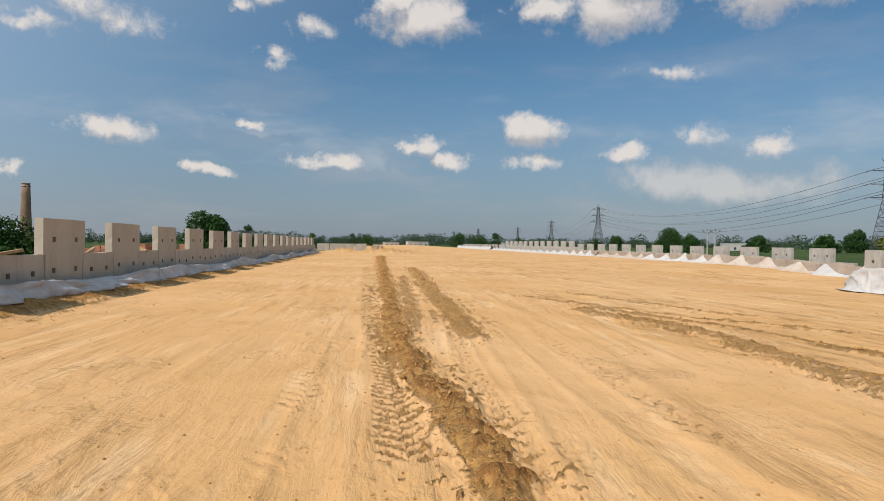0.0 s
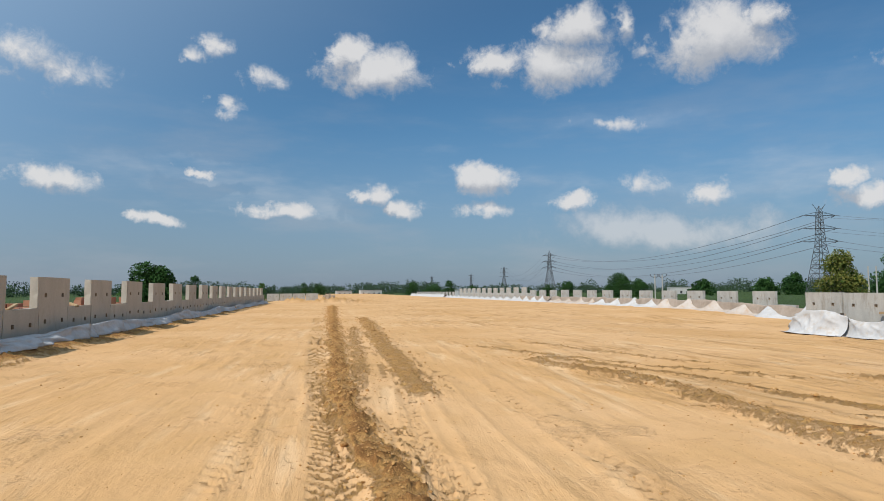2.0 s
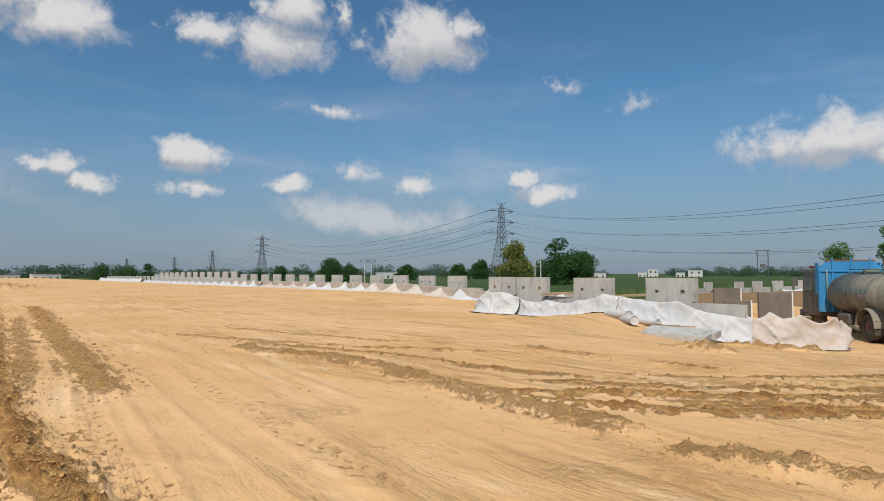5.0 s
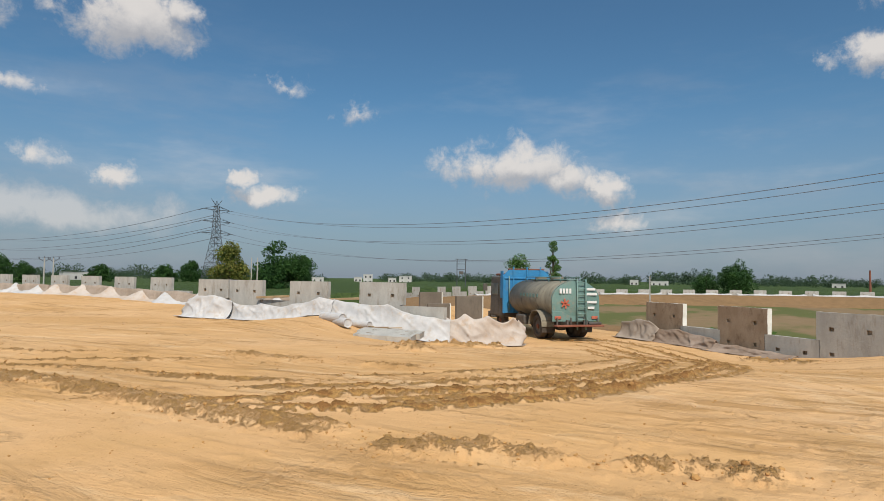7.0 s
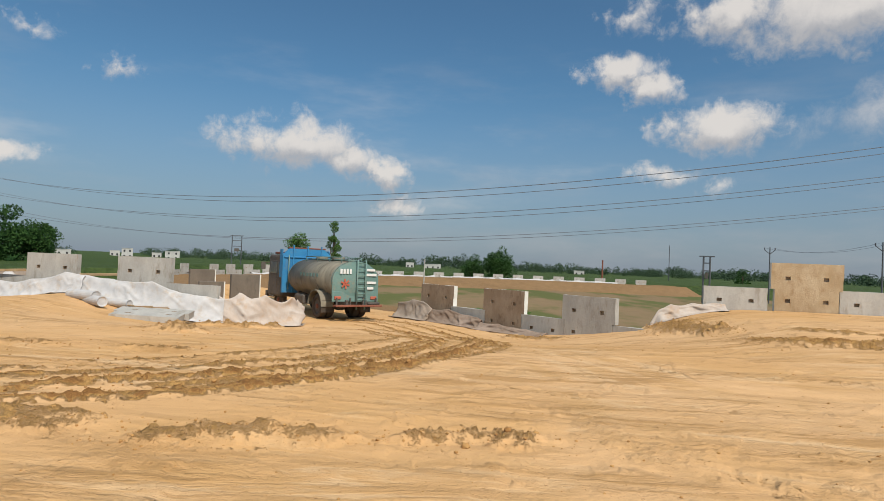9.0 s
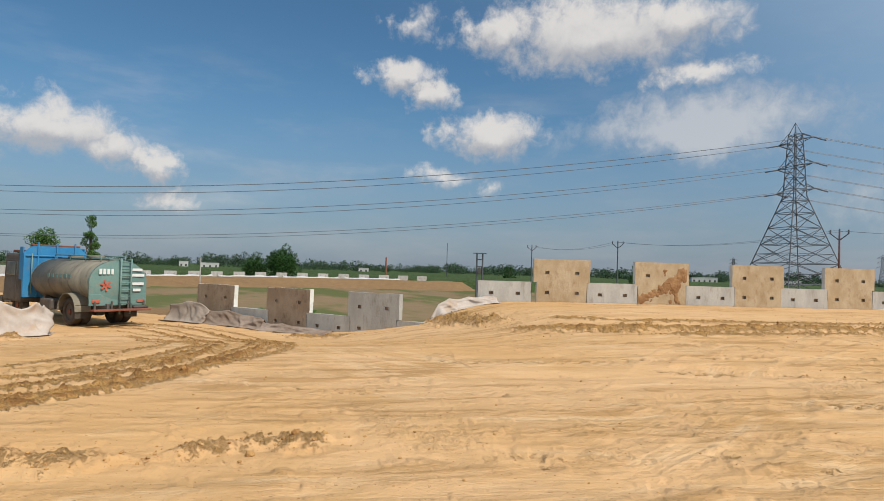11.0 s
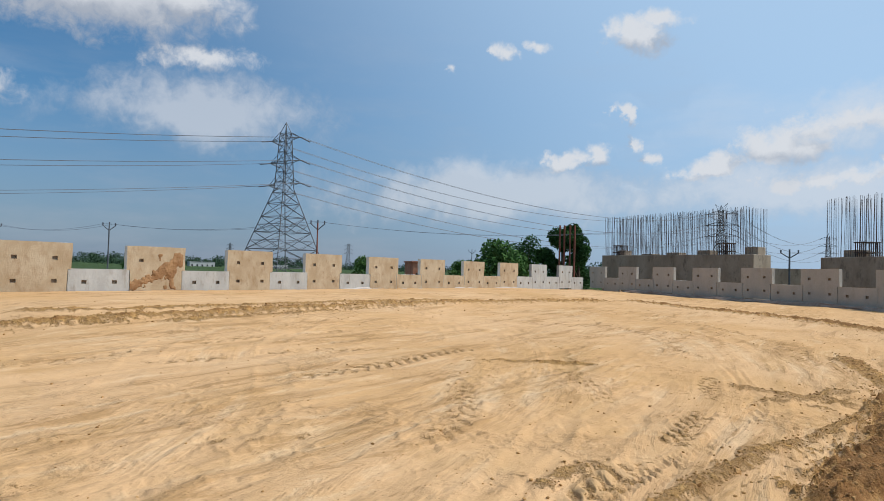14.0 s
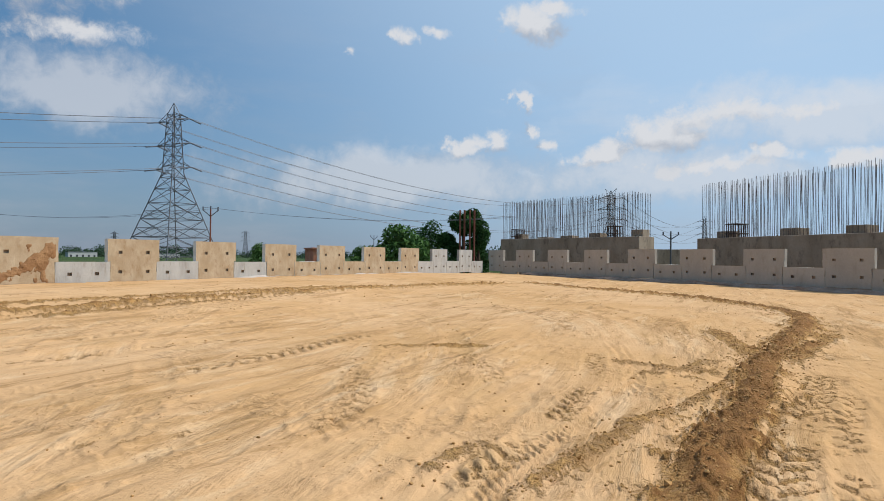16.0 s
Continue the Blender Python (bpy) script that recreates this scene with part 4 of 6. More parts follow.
# wing beside the slip road
P_SKIN = lambda i: (("brown", "grey"), ("brown", "grey"), ("grey", "grey"))[i]
wall((28.15, 4.29), (-0.737, 0.675), 0, 2, 0.63, P_SKIN, "panels of the slip road's wing")
# wall behind the white sheeting
wall((21.62, 18.35), (-0.996, 0.087), 0, 1, 1.33, "grey", "panels behind the white sheeting", pitch=3.9)
for s, q in ((-3.9, True), (-6.2, True), (-1.75, False)):
    set_panel((21.62 - 0.087 * (s + 1.1), 18.35 - (s + 1.1)), (-0.996, 0.087), 1.36, q, "grey", "panels behind the white sheeting", 1)
# long wall on the field side
wall((30.36, 38.43), (-1, 0.021), -24, -13, 2.0, "grey", "panels along the field side")
wall((30.36, 38.43), (-1, 0.021), -12, 0, lambda i: 1.38 - 0.018 * i, "grey", "panels along the field side")
wall((30.36, 38.43), (-1, 0.021), -40, -26, 1.3, "grey", "panels along the field side", low=False)

# panels along the curve of the slip road
ramp_line = along(RAMP, 2.0)
rim = []
for a, b in zip(ramp_line[:-1], ramp_line[1:]):
    d = Vector((b[0] - a[0], b[1] - a[1], 0)).normalized()
    rim.append((Vector(a) + Vector((-d.y, d.x, 0)) * (5.8 if a[0] < 90 else 3.6), d))
walked, last = 0.0, rim[0][0]
for p, d in rim[6:]:
    walked += (p - last).length
    last = p
    if walked >= 3.6 and p.length > 60:
        walked = 0.0
        az = math.degrees(math.atan2(p.x, p.y))
        high = az < 70
        set_panel(p, (d.y, -d.x), p.z + (1.62 if high else 0.95), True, "grey", "panels along the slip road", 1)
        if high:
            set_panel(p + d * 2.0, (d.y, -d.x), p.z + 1.62, False, "grey", "panels along the slip road", 1)

# ---- sheeting ----


def drape(name, start, normal, length, ridge, out, mat, label, seed=0, step=0.14, back=0.3, rows=13, crumple=0.06, curve=0.0):
    """Cloth tented before a wall: from the wall over a ridge to the ground."""
    n, ax, m = wall_frame(normal)
    ns = int(length / step)
    s = np.linspace(0, length, ns)
    v = np.linspace(0, 1, rows)
    S, V = np.meshgrid(s, v, indexing="ij")
    H = ridge(S) * (0.85 + 0.3 * vnoise(S * 0.9 + seed, S * 0 + 3.7))
    O = out(S)
    first = V < 0.3
    u1, u2 = V / 0.3, (V - 0.3) / 0.7
    off = np.where(first, 0.04 + (O * 0.45) * u1, O * 0.45 + O * 0.55 * np.maximum(u2, 0) ** 1.25)
    z = np.where(first, back + (H - back) * ss(u1, -0.4, 1.0), H * np.clip(1 - u2, 0, 1) ** 0.9)
    off = off + crumple * 1.0 * (fbm(S * 1.5 + seed, V * 2.5 + seed, 3) - 0.5) * ss(V, 0, 0.2)
    z = z + crumple * (fbm(S * 2.2 + seed + 40, V * 3.0, 3) - 0.5) * (1 - V)
    pleat = 1 - np.abs(2 * fbm(S * 1.9 + 3 * seed, V * 0.8 + seed, 3) - 1)
    pleat2 = 1 - np.abs(2 * fbm(S * 0.9 + V * 1.4 + 5 * seed, V * 1.6 - S * 0.5, 3) - 1)
    off = off + crumple * (2.0 * pleat ** 2.5 + 1.6 * pleat2 ** 2.5 - 1.6) * ss(V, 0.1, 0.4)
    z = z + crumple * 0.8 * (pleat ** 2 - 0.5) * (1 - V)
    off = off + 0.05 * np.sin(S * 5.0 + 3 * vnoise(S * 0.7, V * 2) * 3 + seed) * V * (crumple / 0.06)
    X = start[0] + ax.x * S + n.x * off
    Y = start[1] + ax.y * S + n.y * off
    reach = 0.8 if out(s).mean() > 0.5 else 0.25
    gx = start[0] + ax.x * s + n.x * reach
    gy = start[1] + ax.y * s + n.y * reach
    g = ground_height(gx, gy, False)[0]
    Z = g[:, None] + z - 0.02
    verts = np.stack([X, Y, Z], -1).reshape(-1, 3)
    faces = [(i * rows + j, (i + 1) * rows + j, (i + 1) * rows + j + 1, i * rows + j + 1) for i in range(ns - 1) for j in range(rows - 1)]
    me = mesh_from(name, verts, faces, [mat], True)
    ob = tagged(new(name, me), label, "sheeting")
    mod = ob.modifiers.new("thickness", "SOLIDIFY")
    mod.thickness = 0.012
    return ob


def scallop(pitch, lo, hi, phase=0.0, sharp=2.2):
    return lambda S: lo + (hi - lo) * (1 - np.abs(np.sin((S + phase) * math.pi / pitch))) ** (sharp * 0.55)


# road side of the kiln wall: low crumpled strips
drape("fabric_sheet", (-7.5, 4.0), (1, -0.021), 18.0, lambda S: 0.30 + 0.08 * np.sin(S * 0.8), lambda S: 0.38 + 0.08 * np.sin(S * 1.1), fabric,
      "dusty white geotextile crumpled along the wall foot", 3, back=0.30)
drape("fabric_sheet", (-7.2, 22.0), (1, -0.021), 34.0, lambda S: 0.34 + 0.12 * np.sin(S * 0.55), lambda S: 0.40 + 0.08 * np.sin(S * 0.9), fabric,
      "dusty white geotextile crumpled along the wall foot", 11, step=0.3, back=0.28)
drape("fabric_sheet", (-6.5, 56.0), (1, -0.021), 30.0, lambda S: 0.34 + 0.12 * np.sin(S * 0.55), lambda S: 0.40 + 0.08 * np.sin(S * 0.9), fabric,
      "dusty white geotextile crumpled along the wall foot", 19, step=0.5, back=0.28)
# field side: tented sheets that hang in scallops, every other one toned darker to paint shaded cloth
for k in range(5):
    y0 = 88.0 - 13.0 * k
    drape("fabric_sheet", (30.9 - 0.25 * k * 1.0, y0), (-1, 0.021), 13.2, scallop(3.3, 0.22, 0.82, 0.7 * k, 2.6), lambda S: 1.5 + 0.3 * np.sin(S * 1.9), fabric_pink if k % 2 else fabric,
          "white geotextile hung in scallops before the panels", 23 + 5 * k, step=0.22, back=0.05, crumple=0.05)
    # a second, darker sheet behind, visible above the sags
    drape("backing_sheet", (30.35 - 0.25 * k, y0), (-1, 0.021), 13.2, lambda S: 0.72 + 0.06 * np.sin(S * 1.3), lambda S: 0.28 + 0 * S, fabric_tan,
          "tan geotextile standing against the panels", 25 + 5 * k, step=0.3, back=0.70, crumple=0.03, rows=7)
drape("fabric_sheet", (31.8, 142.0), (-1, 0.021), 54.0, scallop(4.0, 0.2, 0.6), lambda S: 1.3 + 0.0 * S, fabric,
      "white geotextile hung in scallops before the panels", 71, step=0.5, back=0.1)
drape("fabric_sheet", (33.0, 200.0), (-1, 0.021), 56.0, scallop(4.0, 0.6, 0.9), lambda S: 1.3 + 0.0 * S, fabric,
      "white geotextile hung in scallops before the panels", 75, step=0.6, back=0.1)


def hung_sheet(path, mat, label, seed, spread=0.5, peaks=1.0, crease=0.10, step=0.055, rows=34, name="fabric_sheet"):
    """Cloth hung from a wall's foot along a bent line of (x, y, height): a ragged top, creases, a flap on the ground."""
    p = along([(a, b) for a, b, _ in path], step)
    run = np.concatenate([[0], np.cumsum(np.hypot(*np.diff(p, axis=0).T))])
    knots = [np.argmin(np.hypot(p[:, 0] - a, p[:, 1] - b)) for a, b, _ in path]
    H = np.interp(run, run[knots], [h for _, _, h in path])
    tan = np.gradient(p, axis=0)
    tan /= np.linalg.norm(tan, axis=1)[:, None] + 1e-9
    nor = np.stack([tan[:, 1], -tan[:, 0]], -1)
    nor *= np.sign(-(nor * p).sum(axis=1))[:, None]
    v = np.concatenate([np.linspace(-0.16, 0, 5)[:-1], np.linspace(0, 1, rows)])
    S, V = np.meshgrid(run, v, indexing="ij")
    W = np.clip(V, 0, 1)
    # slack between the points that hold it up
    hold = np.abs(((S / peaks + 0.35 * vnoise(S * 0.8 + seed, S * 0)) % 1.0) - 0.5) * 2
    top = H[:, None] * (0.86 + 0.22 * hold ** 1.6 + 0.10 * (vnoise(S * 1.7 + seed, S * 0 + 1.5) - 0.5))
    ridge = lambda a, b: (1 - np.abs(2 * fbm(a + seed, b + 2 * seed, 3) - 1))
    fold = 1.3 * ridge(S * 0.75 + 0.5 * W, W * 0.5) ** 5 + 0.6 * ridge(S * 1.3 - 0.9 * W, W * 0.8 + 9) ** 6 + 0.4 * ridge(S * 0.6 + 4, W * 1.5 - S * 0.5) ** 8
    belly = 0.35 * crease * np.sin(math.pi * W) * (1 - hold)
    out = spread * (0.25 * W + 0.75 * W ** 3) + crease * (fold - 0.5) * ss(W, 0.02, 0.3) + belly + 0.006 * (fbm(S * 9, W * 8 + seed, 3) - 0.5)
    out = np.where(V < 0, 1.6 * V * top, out)
    flap = ss(W, 0.86, 1.0)
    z = top * (1 - ss(W, -0.12, 0.90) * 0.985) * np.where(V < 0, 1 + 2.2 * V, 1.0) + crease * 0.22 * fold * (1 - W) + 0.03 * fold * flap
    out = out + 0.30 * spread * flap * (0.4 + 1.2 * vnoise(S * 1.9 + seed, S * 0 + 8))
    X = p[:, 0][:, None] + nor[:, 0][:, None] * out
    Y = p[:, 1][:, None] + nor[:, 1][:, None] * out
    g = ground_height(p[:, 0] + nor[:, 0] * spread, p[:, 1] + nor[:, 1] * spread, False)[0]
    Z = g[:, None] + z - 0.01
    n, m = len(run), len(v)
    faces = [(i * m + j, (i + 1) * m + j, (i + 1) * m + j + 1, i * m + j + 1) for i in range(n - 1) for j in range(m - 1)]
    ob = tagged(new(name, mesh_from(name, np.stack([X, Y, Z], -1).reshape(-1, 3), faces, [mat], True)), label, "sheeting")
    mod = ob.modifiers.new("thickness", "SOLIDIFY")
    mod.thickness = 0.012
    return ob


# tall white sheeting before the raised panels
hung_sheet([(21.0, 24.0, 0.85), (20.7, 23.0, 1.15), (20.7, 22.0, 1.12), (20.9, 21.1, 0.75)], fabric, "white geotextile gathered into a tall fold", 5, 0.55, 3.4, 0.16)
hung_sheet([(21.1, 21.5, 0.74), (20.9, 19.5, 0.70), (20.7, 17.5, 0.70), (20.5, 15.2, 0.72)], fabric, "bright white geotextile hung along the panel feet", 9, 0.45, 2.9, 0.07)
hung_sheet([(20.6, 15.3, 0.70), (20.35, 13.8, 0.76), (20.3, 12.4, 0.95), (20.5, 11.2, 1.02), (20.9, 10.2, 0.98)], fabric, "bright white geotextile bulging off the panel feet", 14, 0.55, 3.4, 0.10)
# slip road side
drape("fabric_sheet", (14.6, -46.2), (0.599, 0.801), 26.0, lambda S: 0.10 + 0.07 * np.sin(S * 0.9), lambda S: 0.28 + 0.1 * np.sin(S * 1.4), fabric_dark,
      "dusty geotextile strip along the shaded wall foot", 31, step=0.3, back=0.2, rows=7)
drape("fabric_sheet", (21.3, -22.5), (-0.996, 0.09), 22.0, lambda S: 0.07 + 0.05 * np.sin(S * 0.9), lambda S: 0.3 + 0.1 * np.sin(S * 1.4), fabric_pink,
      "thin geotextile edge along the mud-washed panels", 37, step=0.3, back=0.13, rows=6)
hung_sheet([(28.7, 5.5, 0.70), (28.1, 4.75, 0.92), (27.5, 4.16, 0.80), (27.1, 3.7, 0.50)], fabric_tan, "pale geotextile roll end leaning on the wing wall", 47, 0.45, 2.5, 0.12, rows=24)
hung_sheet([(27.3, 3.9, 0.62), (26.5, 3.05, 0.58), (25.9, 2.3, 0.52), (25.05, 1.43, 0.34)], fabric_dark, "muddy brown geotextile slumped along the wing wall", 53, 0.40, 1.7, 0.10, rows=22)
hung_sheet([(25.1, 1.5, 0.26), (23.9, 0.15, 0.20), (22.8, -1.05, 0.12)], fabric_dark, "muddy brown geotextile trodden flat below the wing wall", 57, 0.50, 1.3, 0.10, rows=16)
# ribbons of sheeting below the far panels
for a in range(10, len(rim) - 6, 6):
    p, d = rim[a]
    if p.length > 60:
        drape("fabric_sheet", (p.x + d.y * 0.2, p.y - d.x * 0.2), (d.y, -d.x), 12.2, scallop(4.1, 0.18, 0.42), lambda S: 0.9 + 0 * S, fabric,
              "white geotextile below the slip road's panels", a, step=0.5, back=0.1, rows=5)


def lump(name, at, size, mat, label, category, seed, amp=0.35, turn=0.0):
    bm = bmesh.new()
    bmesh.ops.create_icosphere(bm, subdivisions=4, radius=1.0)
    for v in bm.verts:
        c = v.co
        f = 1 + amp * 0.6 * (1 - 2 * abs(noise.noise(c * 1.5 + Vector((seed, 0, 0))))) + amp * 0.25 * noise.noise(c * 3.4 + Vector((0, seed, 0)))
        fold = 0.10 * math.sin(7 * c.x + 5 * noise.noise(c * 2 + Vector((seed, 1, 2))))
        v.co = Vector((c.x * size[0] * f, c.y * size[1] * (f + fold), max(c.z, -0.25) * size[2] * f))
    ob = part(name, bm, mat, smooth=True)
    ob.matrix_world = Matrix.Translation((at[0], at[1], height_at(at[0], at[1]) + 0.1)) @ pose(0, 0, 0, 0, 0, turn)
    return tagged(ob, label, category)


hung_sheet([(20.9, 10.4, 1.0), (21.2, 9.6, 1.05), (21.6, 8.8, 1.0), (22.3, 8.2, 1.02), (23.0, 8.3, 0.9)], fabric_pink, "dusty pinkish geotextile bundle beside the water truck", 21, 0.35, 0.9, 0.20)
lump("soil_mound", (22.6, 9.2), (0.75, 0.95, 0.62), mud_clump, "brown soil heaped inside the dusty sheeting", "soil mound", 9.0, 0.4, 10)
hung_sheet([(21.9, -4.4, 0.40), (22.05, -5.0, 0.44), (22.2, -5.9, 0.32), (22.2, -6.9, 0.24)], fabric_pink, "dusty crumpled geotextile at the wall's broken end", 33, 0.35, 0.8, 0.16, rows=22)

# rolls, slabs and boards before the sheeting
for k, (x, y, l, r, turn) in enumerate(((19.1, 14.2, 1.5, 0.17, 66), (18.7, 13.5, 1.3, 0.16, 55), (19.3, 13.2, 1.3, 0.13, 75))):
    bm = bmesh.new()
    add_bar(bm, (-l / 2, 0, r), (l / 2, 0, r), r, 18)
    bmesh.ops.inset_individual(bm, faces=[f for f in bm.faces if len(f.verts) > 4], thickness=0.05, depth=-0.03)
    ob = tagged(part("fabric_roll", bm, fabric, smooth=False), "white geotextile roll lying on the ground", "fabric roll", "fabric rolls by the sheeting")
    ob.matrix_world = Matrix.Translation((x, y, height_at(x, y) - 0.01)) @ pose(0, 0, 0, 0, 0, turn)
flat = new("precast_slab", SKINS["grey"][0][1])
flat.matrix_world = Matrix.Translation((18.3, 11.3, height_at(18.3, 11.3) + 0.13)) @ pose(0, 0, 0, -87, 2, -72) @ Matrix.Translation((0, 0, -0.8))
tagged(flat, "grey precast panel lying flat on the sand", "precast slab")
for k in range(6):
    x, y = 19.3 + 0.25 * k * 0.6, 13.2 - 0.28 * k
    ob = tagged(box_part("board", (0, 0, 0), (1.6 + 0.2 * (k % 3), 0.14, 0.03), wood, None), "weathered wooden board lying on the sheeting", "board", "boards by the slab")
    ob.matrix_world = Matrix.Translation((x, y, height_at(x, y) + 0.06 + 0.015 * k)) @ pose(0, 0, 0, 0, 2, 75 + 19 * k)
for x, y, turn, w, h, skin in ((26.5, 12.0, 62, 1.35, 1.38, concrete_darkest), (24.6, 12.6, 70, 1.0, 0.95, concrete_darkest), (27.6, 14.6, 60, 1.2, 0.95, concrete_darkest)):
    bm = bmesh.new()
    add_box(bm, (0, 0, h / 2), (w, 0.16, h), None, 0.015)
    base = part("concrete_block", bm, skin)
    base.matrix_world = Matrix.Translation((x, y, height_at(x, y))) @ pose(0, 0, 0, 0, 0, -turn + 90 - 65)
    tagged(base, "dark concrete panel standing on edge", "concrete block", "panels stored by the slip road")
    # white strip paints the sunlit edge of the block
    box_part("edge", (w / 2 + 0.03, 0, h / 2), (0.05, 0.17, h), edge_white, base, bevel=0.01, label="white panel edge, sunlight put into its colour")

# timber props in the low gaps of the wall behind the sheeting
for y in (19.3, 15.4):
    ob = tagged(box_part("timber_prop", (0, 0, 0), (1.9, 0.1, 0.1), wood, None), "weathered timber laid across the low panel", "timber", "timber props")
    ob.matrix_world = Matrix.Translation((21.5, y, 0.62)) @ pose(0, 0, 0, 0, 3, 88)
for k, y in enumerate((13.6, 17.9, 22.1)):
    ob = tagged(box_part("timber_prop", (0, 0, 0), (0.9, 0.09, 0.07), wood, None), "broken timber lying on the kiln-side wall", "timber", "timber on the wall top")
    ob.matrix_world = Matrix.Translation((-7.65, y + 0.3, 1.17)) @ pose(0, 0, 0, 0, -8, 70 + 30 * k)

# clods of soil
def clods():
    rnd = np.random.RandomState(4)
    pts = []
    for line, w, h, m, many in BERMS:
        d = along(line, 0.25)
        for p in d:
            near = math.hypot(p[0], p[1])
            for _ in range(int(many * 0.8 if near < 12 else many * 0.5)):
                o = rnd.randn(2) * w * (0.65 if rnd.rand() < 0.9 else 1.5)
                pts.append((p[0] + o[0], p[1] + o[1], 0.003 + 0.011 * rnd.rand() ** 3 + (0.028 * rnd.rand() ** 2 + 0.004 if rnd.rand() < 0.03 else 0) + 0.0006 * near))
    for _ in range(2600):
        r, a = 2.5 + 26 * rnd.rand() ** 1.4, rnd.uniform(-0.9, 3.7)
        pts.append((r * math.sin(a), r * math.cos(a), 0.004 + 0.012 * rnd.rand() ** 4 + 0.0004 * r))
    pts = np.array([p for p in pts if p[0] > -7])
    z = ground_height(pts[:, 0], pts[:, 1])[0]
    t = (1 + 5 ** 0.5) / 2
    ico = np.array([(-1, t, 0), (1, t, 0), (-1, -t, 0), (1, -t, 0), (0, -1, t), (0, 1, t), (0, -1, -t), (0, 1, -t), (t, 0, -1), (t, 0, 1), (-t, 0, -1), (-t, 0, 1)]) / 1.9
    fc = np.array([(0, 11, 5), (0, 5, 1), (0, 1, 7), (0, 7, 10), (0, 10, 11), (1, 5, 9), (5, 11, 4), (11, 10, 2), (10, 7, 6), (7, 1, 8), (3, 9, 4), (3, 4, 2), (3, 2, 6),
                   (3, 6, 8), (3, 8, 9), (4, 9, 5), (2, 4, 11), (6, 2, 10), (8, 6, 7), (9, 8, 1)])
    V, F = [], []
    for i, (x, y, r) in enumerate(pts):
        q = ico * (0.7 + 0.6 * rnd.rand(12, 1)) * r * np.array([1.0, 1.0, 0.75])
        a = rnd.uniform(0, 6.28)
        c, s = math.cos(a), math.sin(a)
        V.append(q @ np.array([[c, s, 0], [-s, c, 0], [0, 0, 1]]) + (x, y, z[i] + r * 0.25))
        F.append(fc + 12 * i)
    me = mesh_from("clods", np.vstack(V), np.vstack(F).tolist(), [clod_mat])
    tagged(new("soil_clods", me), "small brown soil clods scattered on the sand", "soil clods", kind="stuff")


clod_mat = material("clod_soil", two_tone((0.38, 0.195, 0.066), (0.55, 0.315, 0.115), 20, 3, 0.5), rough=0.95)
clods()

# ---- water truck ----
def ellipse_shell(bm, x0, x1, cy, cz, a, b, seg=36, cap=True):
    rings = []
    for x in (x0, x1):
        rings.append([bm.verts.new((x, cy + a * math.cos(t), cz + b * math.sin(t))) for t in (2 * math.pi * i / seg for i in range(seg))])
    for i in range(seg):
        j = (i + 1) % seg
        bm.faces.new((rings[0][i], rings[1][i], rings[1][j], rings[0][j]))
    if cap:
        bm.faces.new(rings[0])
        bm.faces.new(rings[1][::-1])
    bmesh.ops.recalc_face_normals(bm, faces=bm.faces)


def dished_end(x, cz, a, b, bulge, seg=36):
    bm = bmesh.new()
    prev = None
    for r in (1.0, 0.85, 0.6, 0.3):
        ring = [bm.verts.new((x - bulge * (1 - r * r), a * r * math.cos(t), cz + b * r * math.sin(t))) for t in (2 * math.pi * i / seg for i in range(seg))]
        if prev:
            for i in range(seg):
                j = (i + 1) % seg
                bm.faces.new((prev[i], prev[j], ring[j], ring[i]))
        prev = ring
    bm.faces.new(prev)
    bmesh.ops.recalc_face_normals(bm, faces=bm.faces)
    return bm


def wheel(parent, x, y, r=0.5, w=0.28):
    bm = bmesh.new()
    seg = 28
    prof = [(-w / 2, r * 0.6), (-w / 2, r * 0.93), (-w / 2 + 0.04, r), (w / 2 - 0.04, r), (w / 2, r * 0.93), (w / 2, r * 0.6)]
    rings = []
    for i in range(seg):
        t = 2 * math.pi * i / seg
        rings.append([bm.verts.new((rr * math.cos(t), yy, rr * math.sin(t))) for yy, rr in prof])
    for i in range(seg):
        j = (i + 1) % seg
        for k in range(len(prof) - 1):
            bm.faces.new((rings[i][k], rings[j][k], rings[j][k + 1], rings[i][k + 1]))
        bm.faces.new((rings[i][5], rings[j][5], rings[j][0], rings[i][0]))
    bmesh.ops.recalc_face_normals(bm, faces=bm.faces)
    tyre = part("wheel", bm, rubber, parent, "dusty black tyre", True)
    tyre.location = (x, y, r)
    rim_bm = bmesh.new()
    add_bar(rim_bm, (0, -w * 0.35, 0), (0, w * 0.35, 0), r * 0.6, 20)
    part("rim", rim_bm, cab_grime, tyre)
    hub = bmesh.new()
    add_bar(hub, (0, -w * 0.5, 0), (0, w * 0.5, 0), r * 0.2, 12)
    part("hub", hub, rust, tyre)
    return tyre


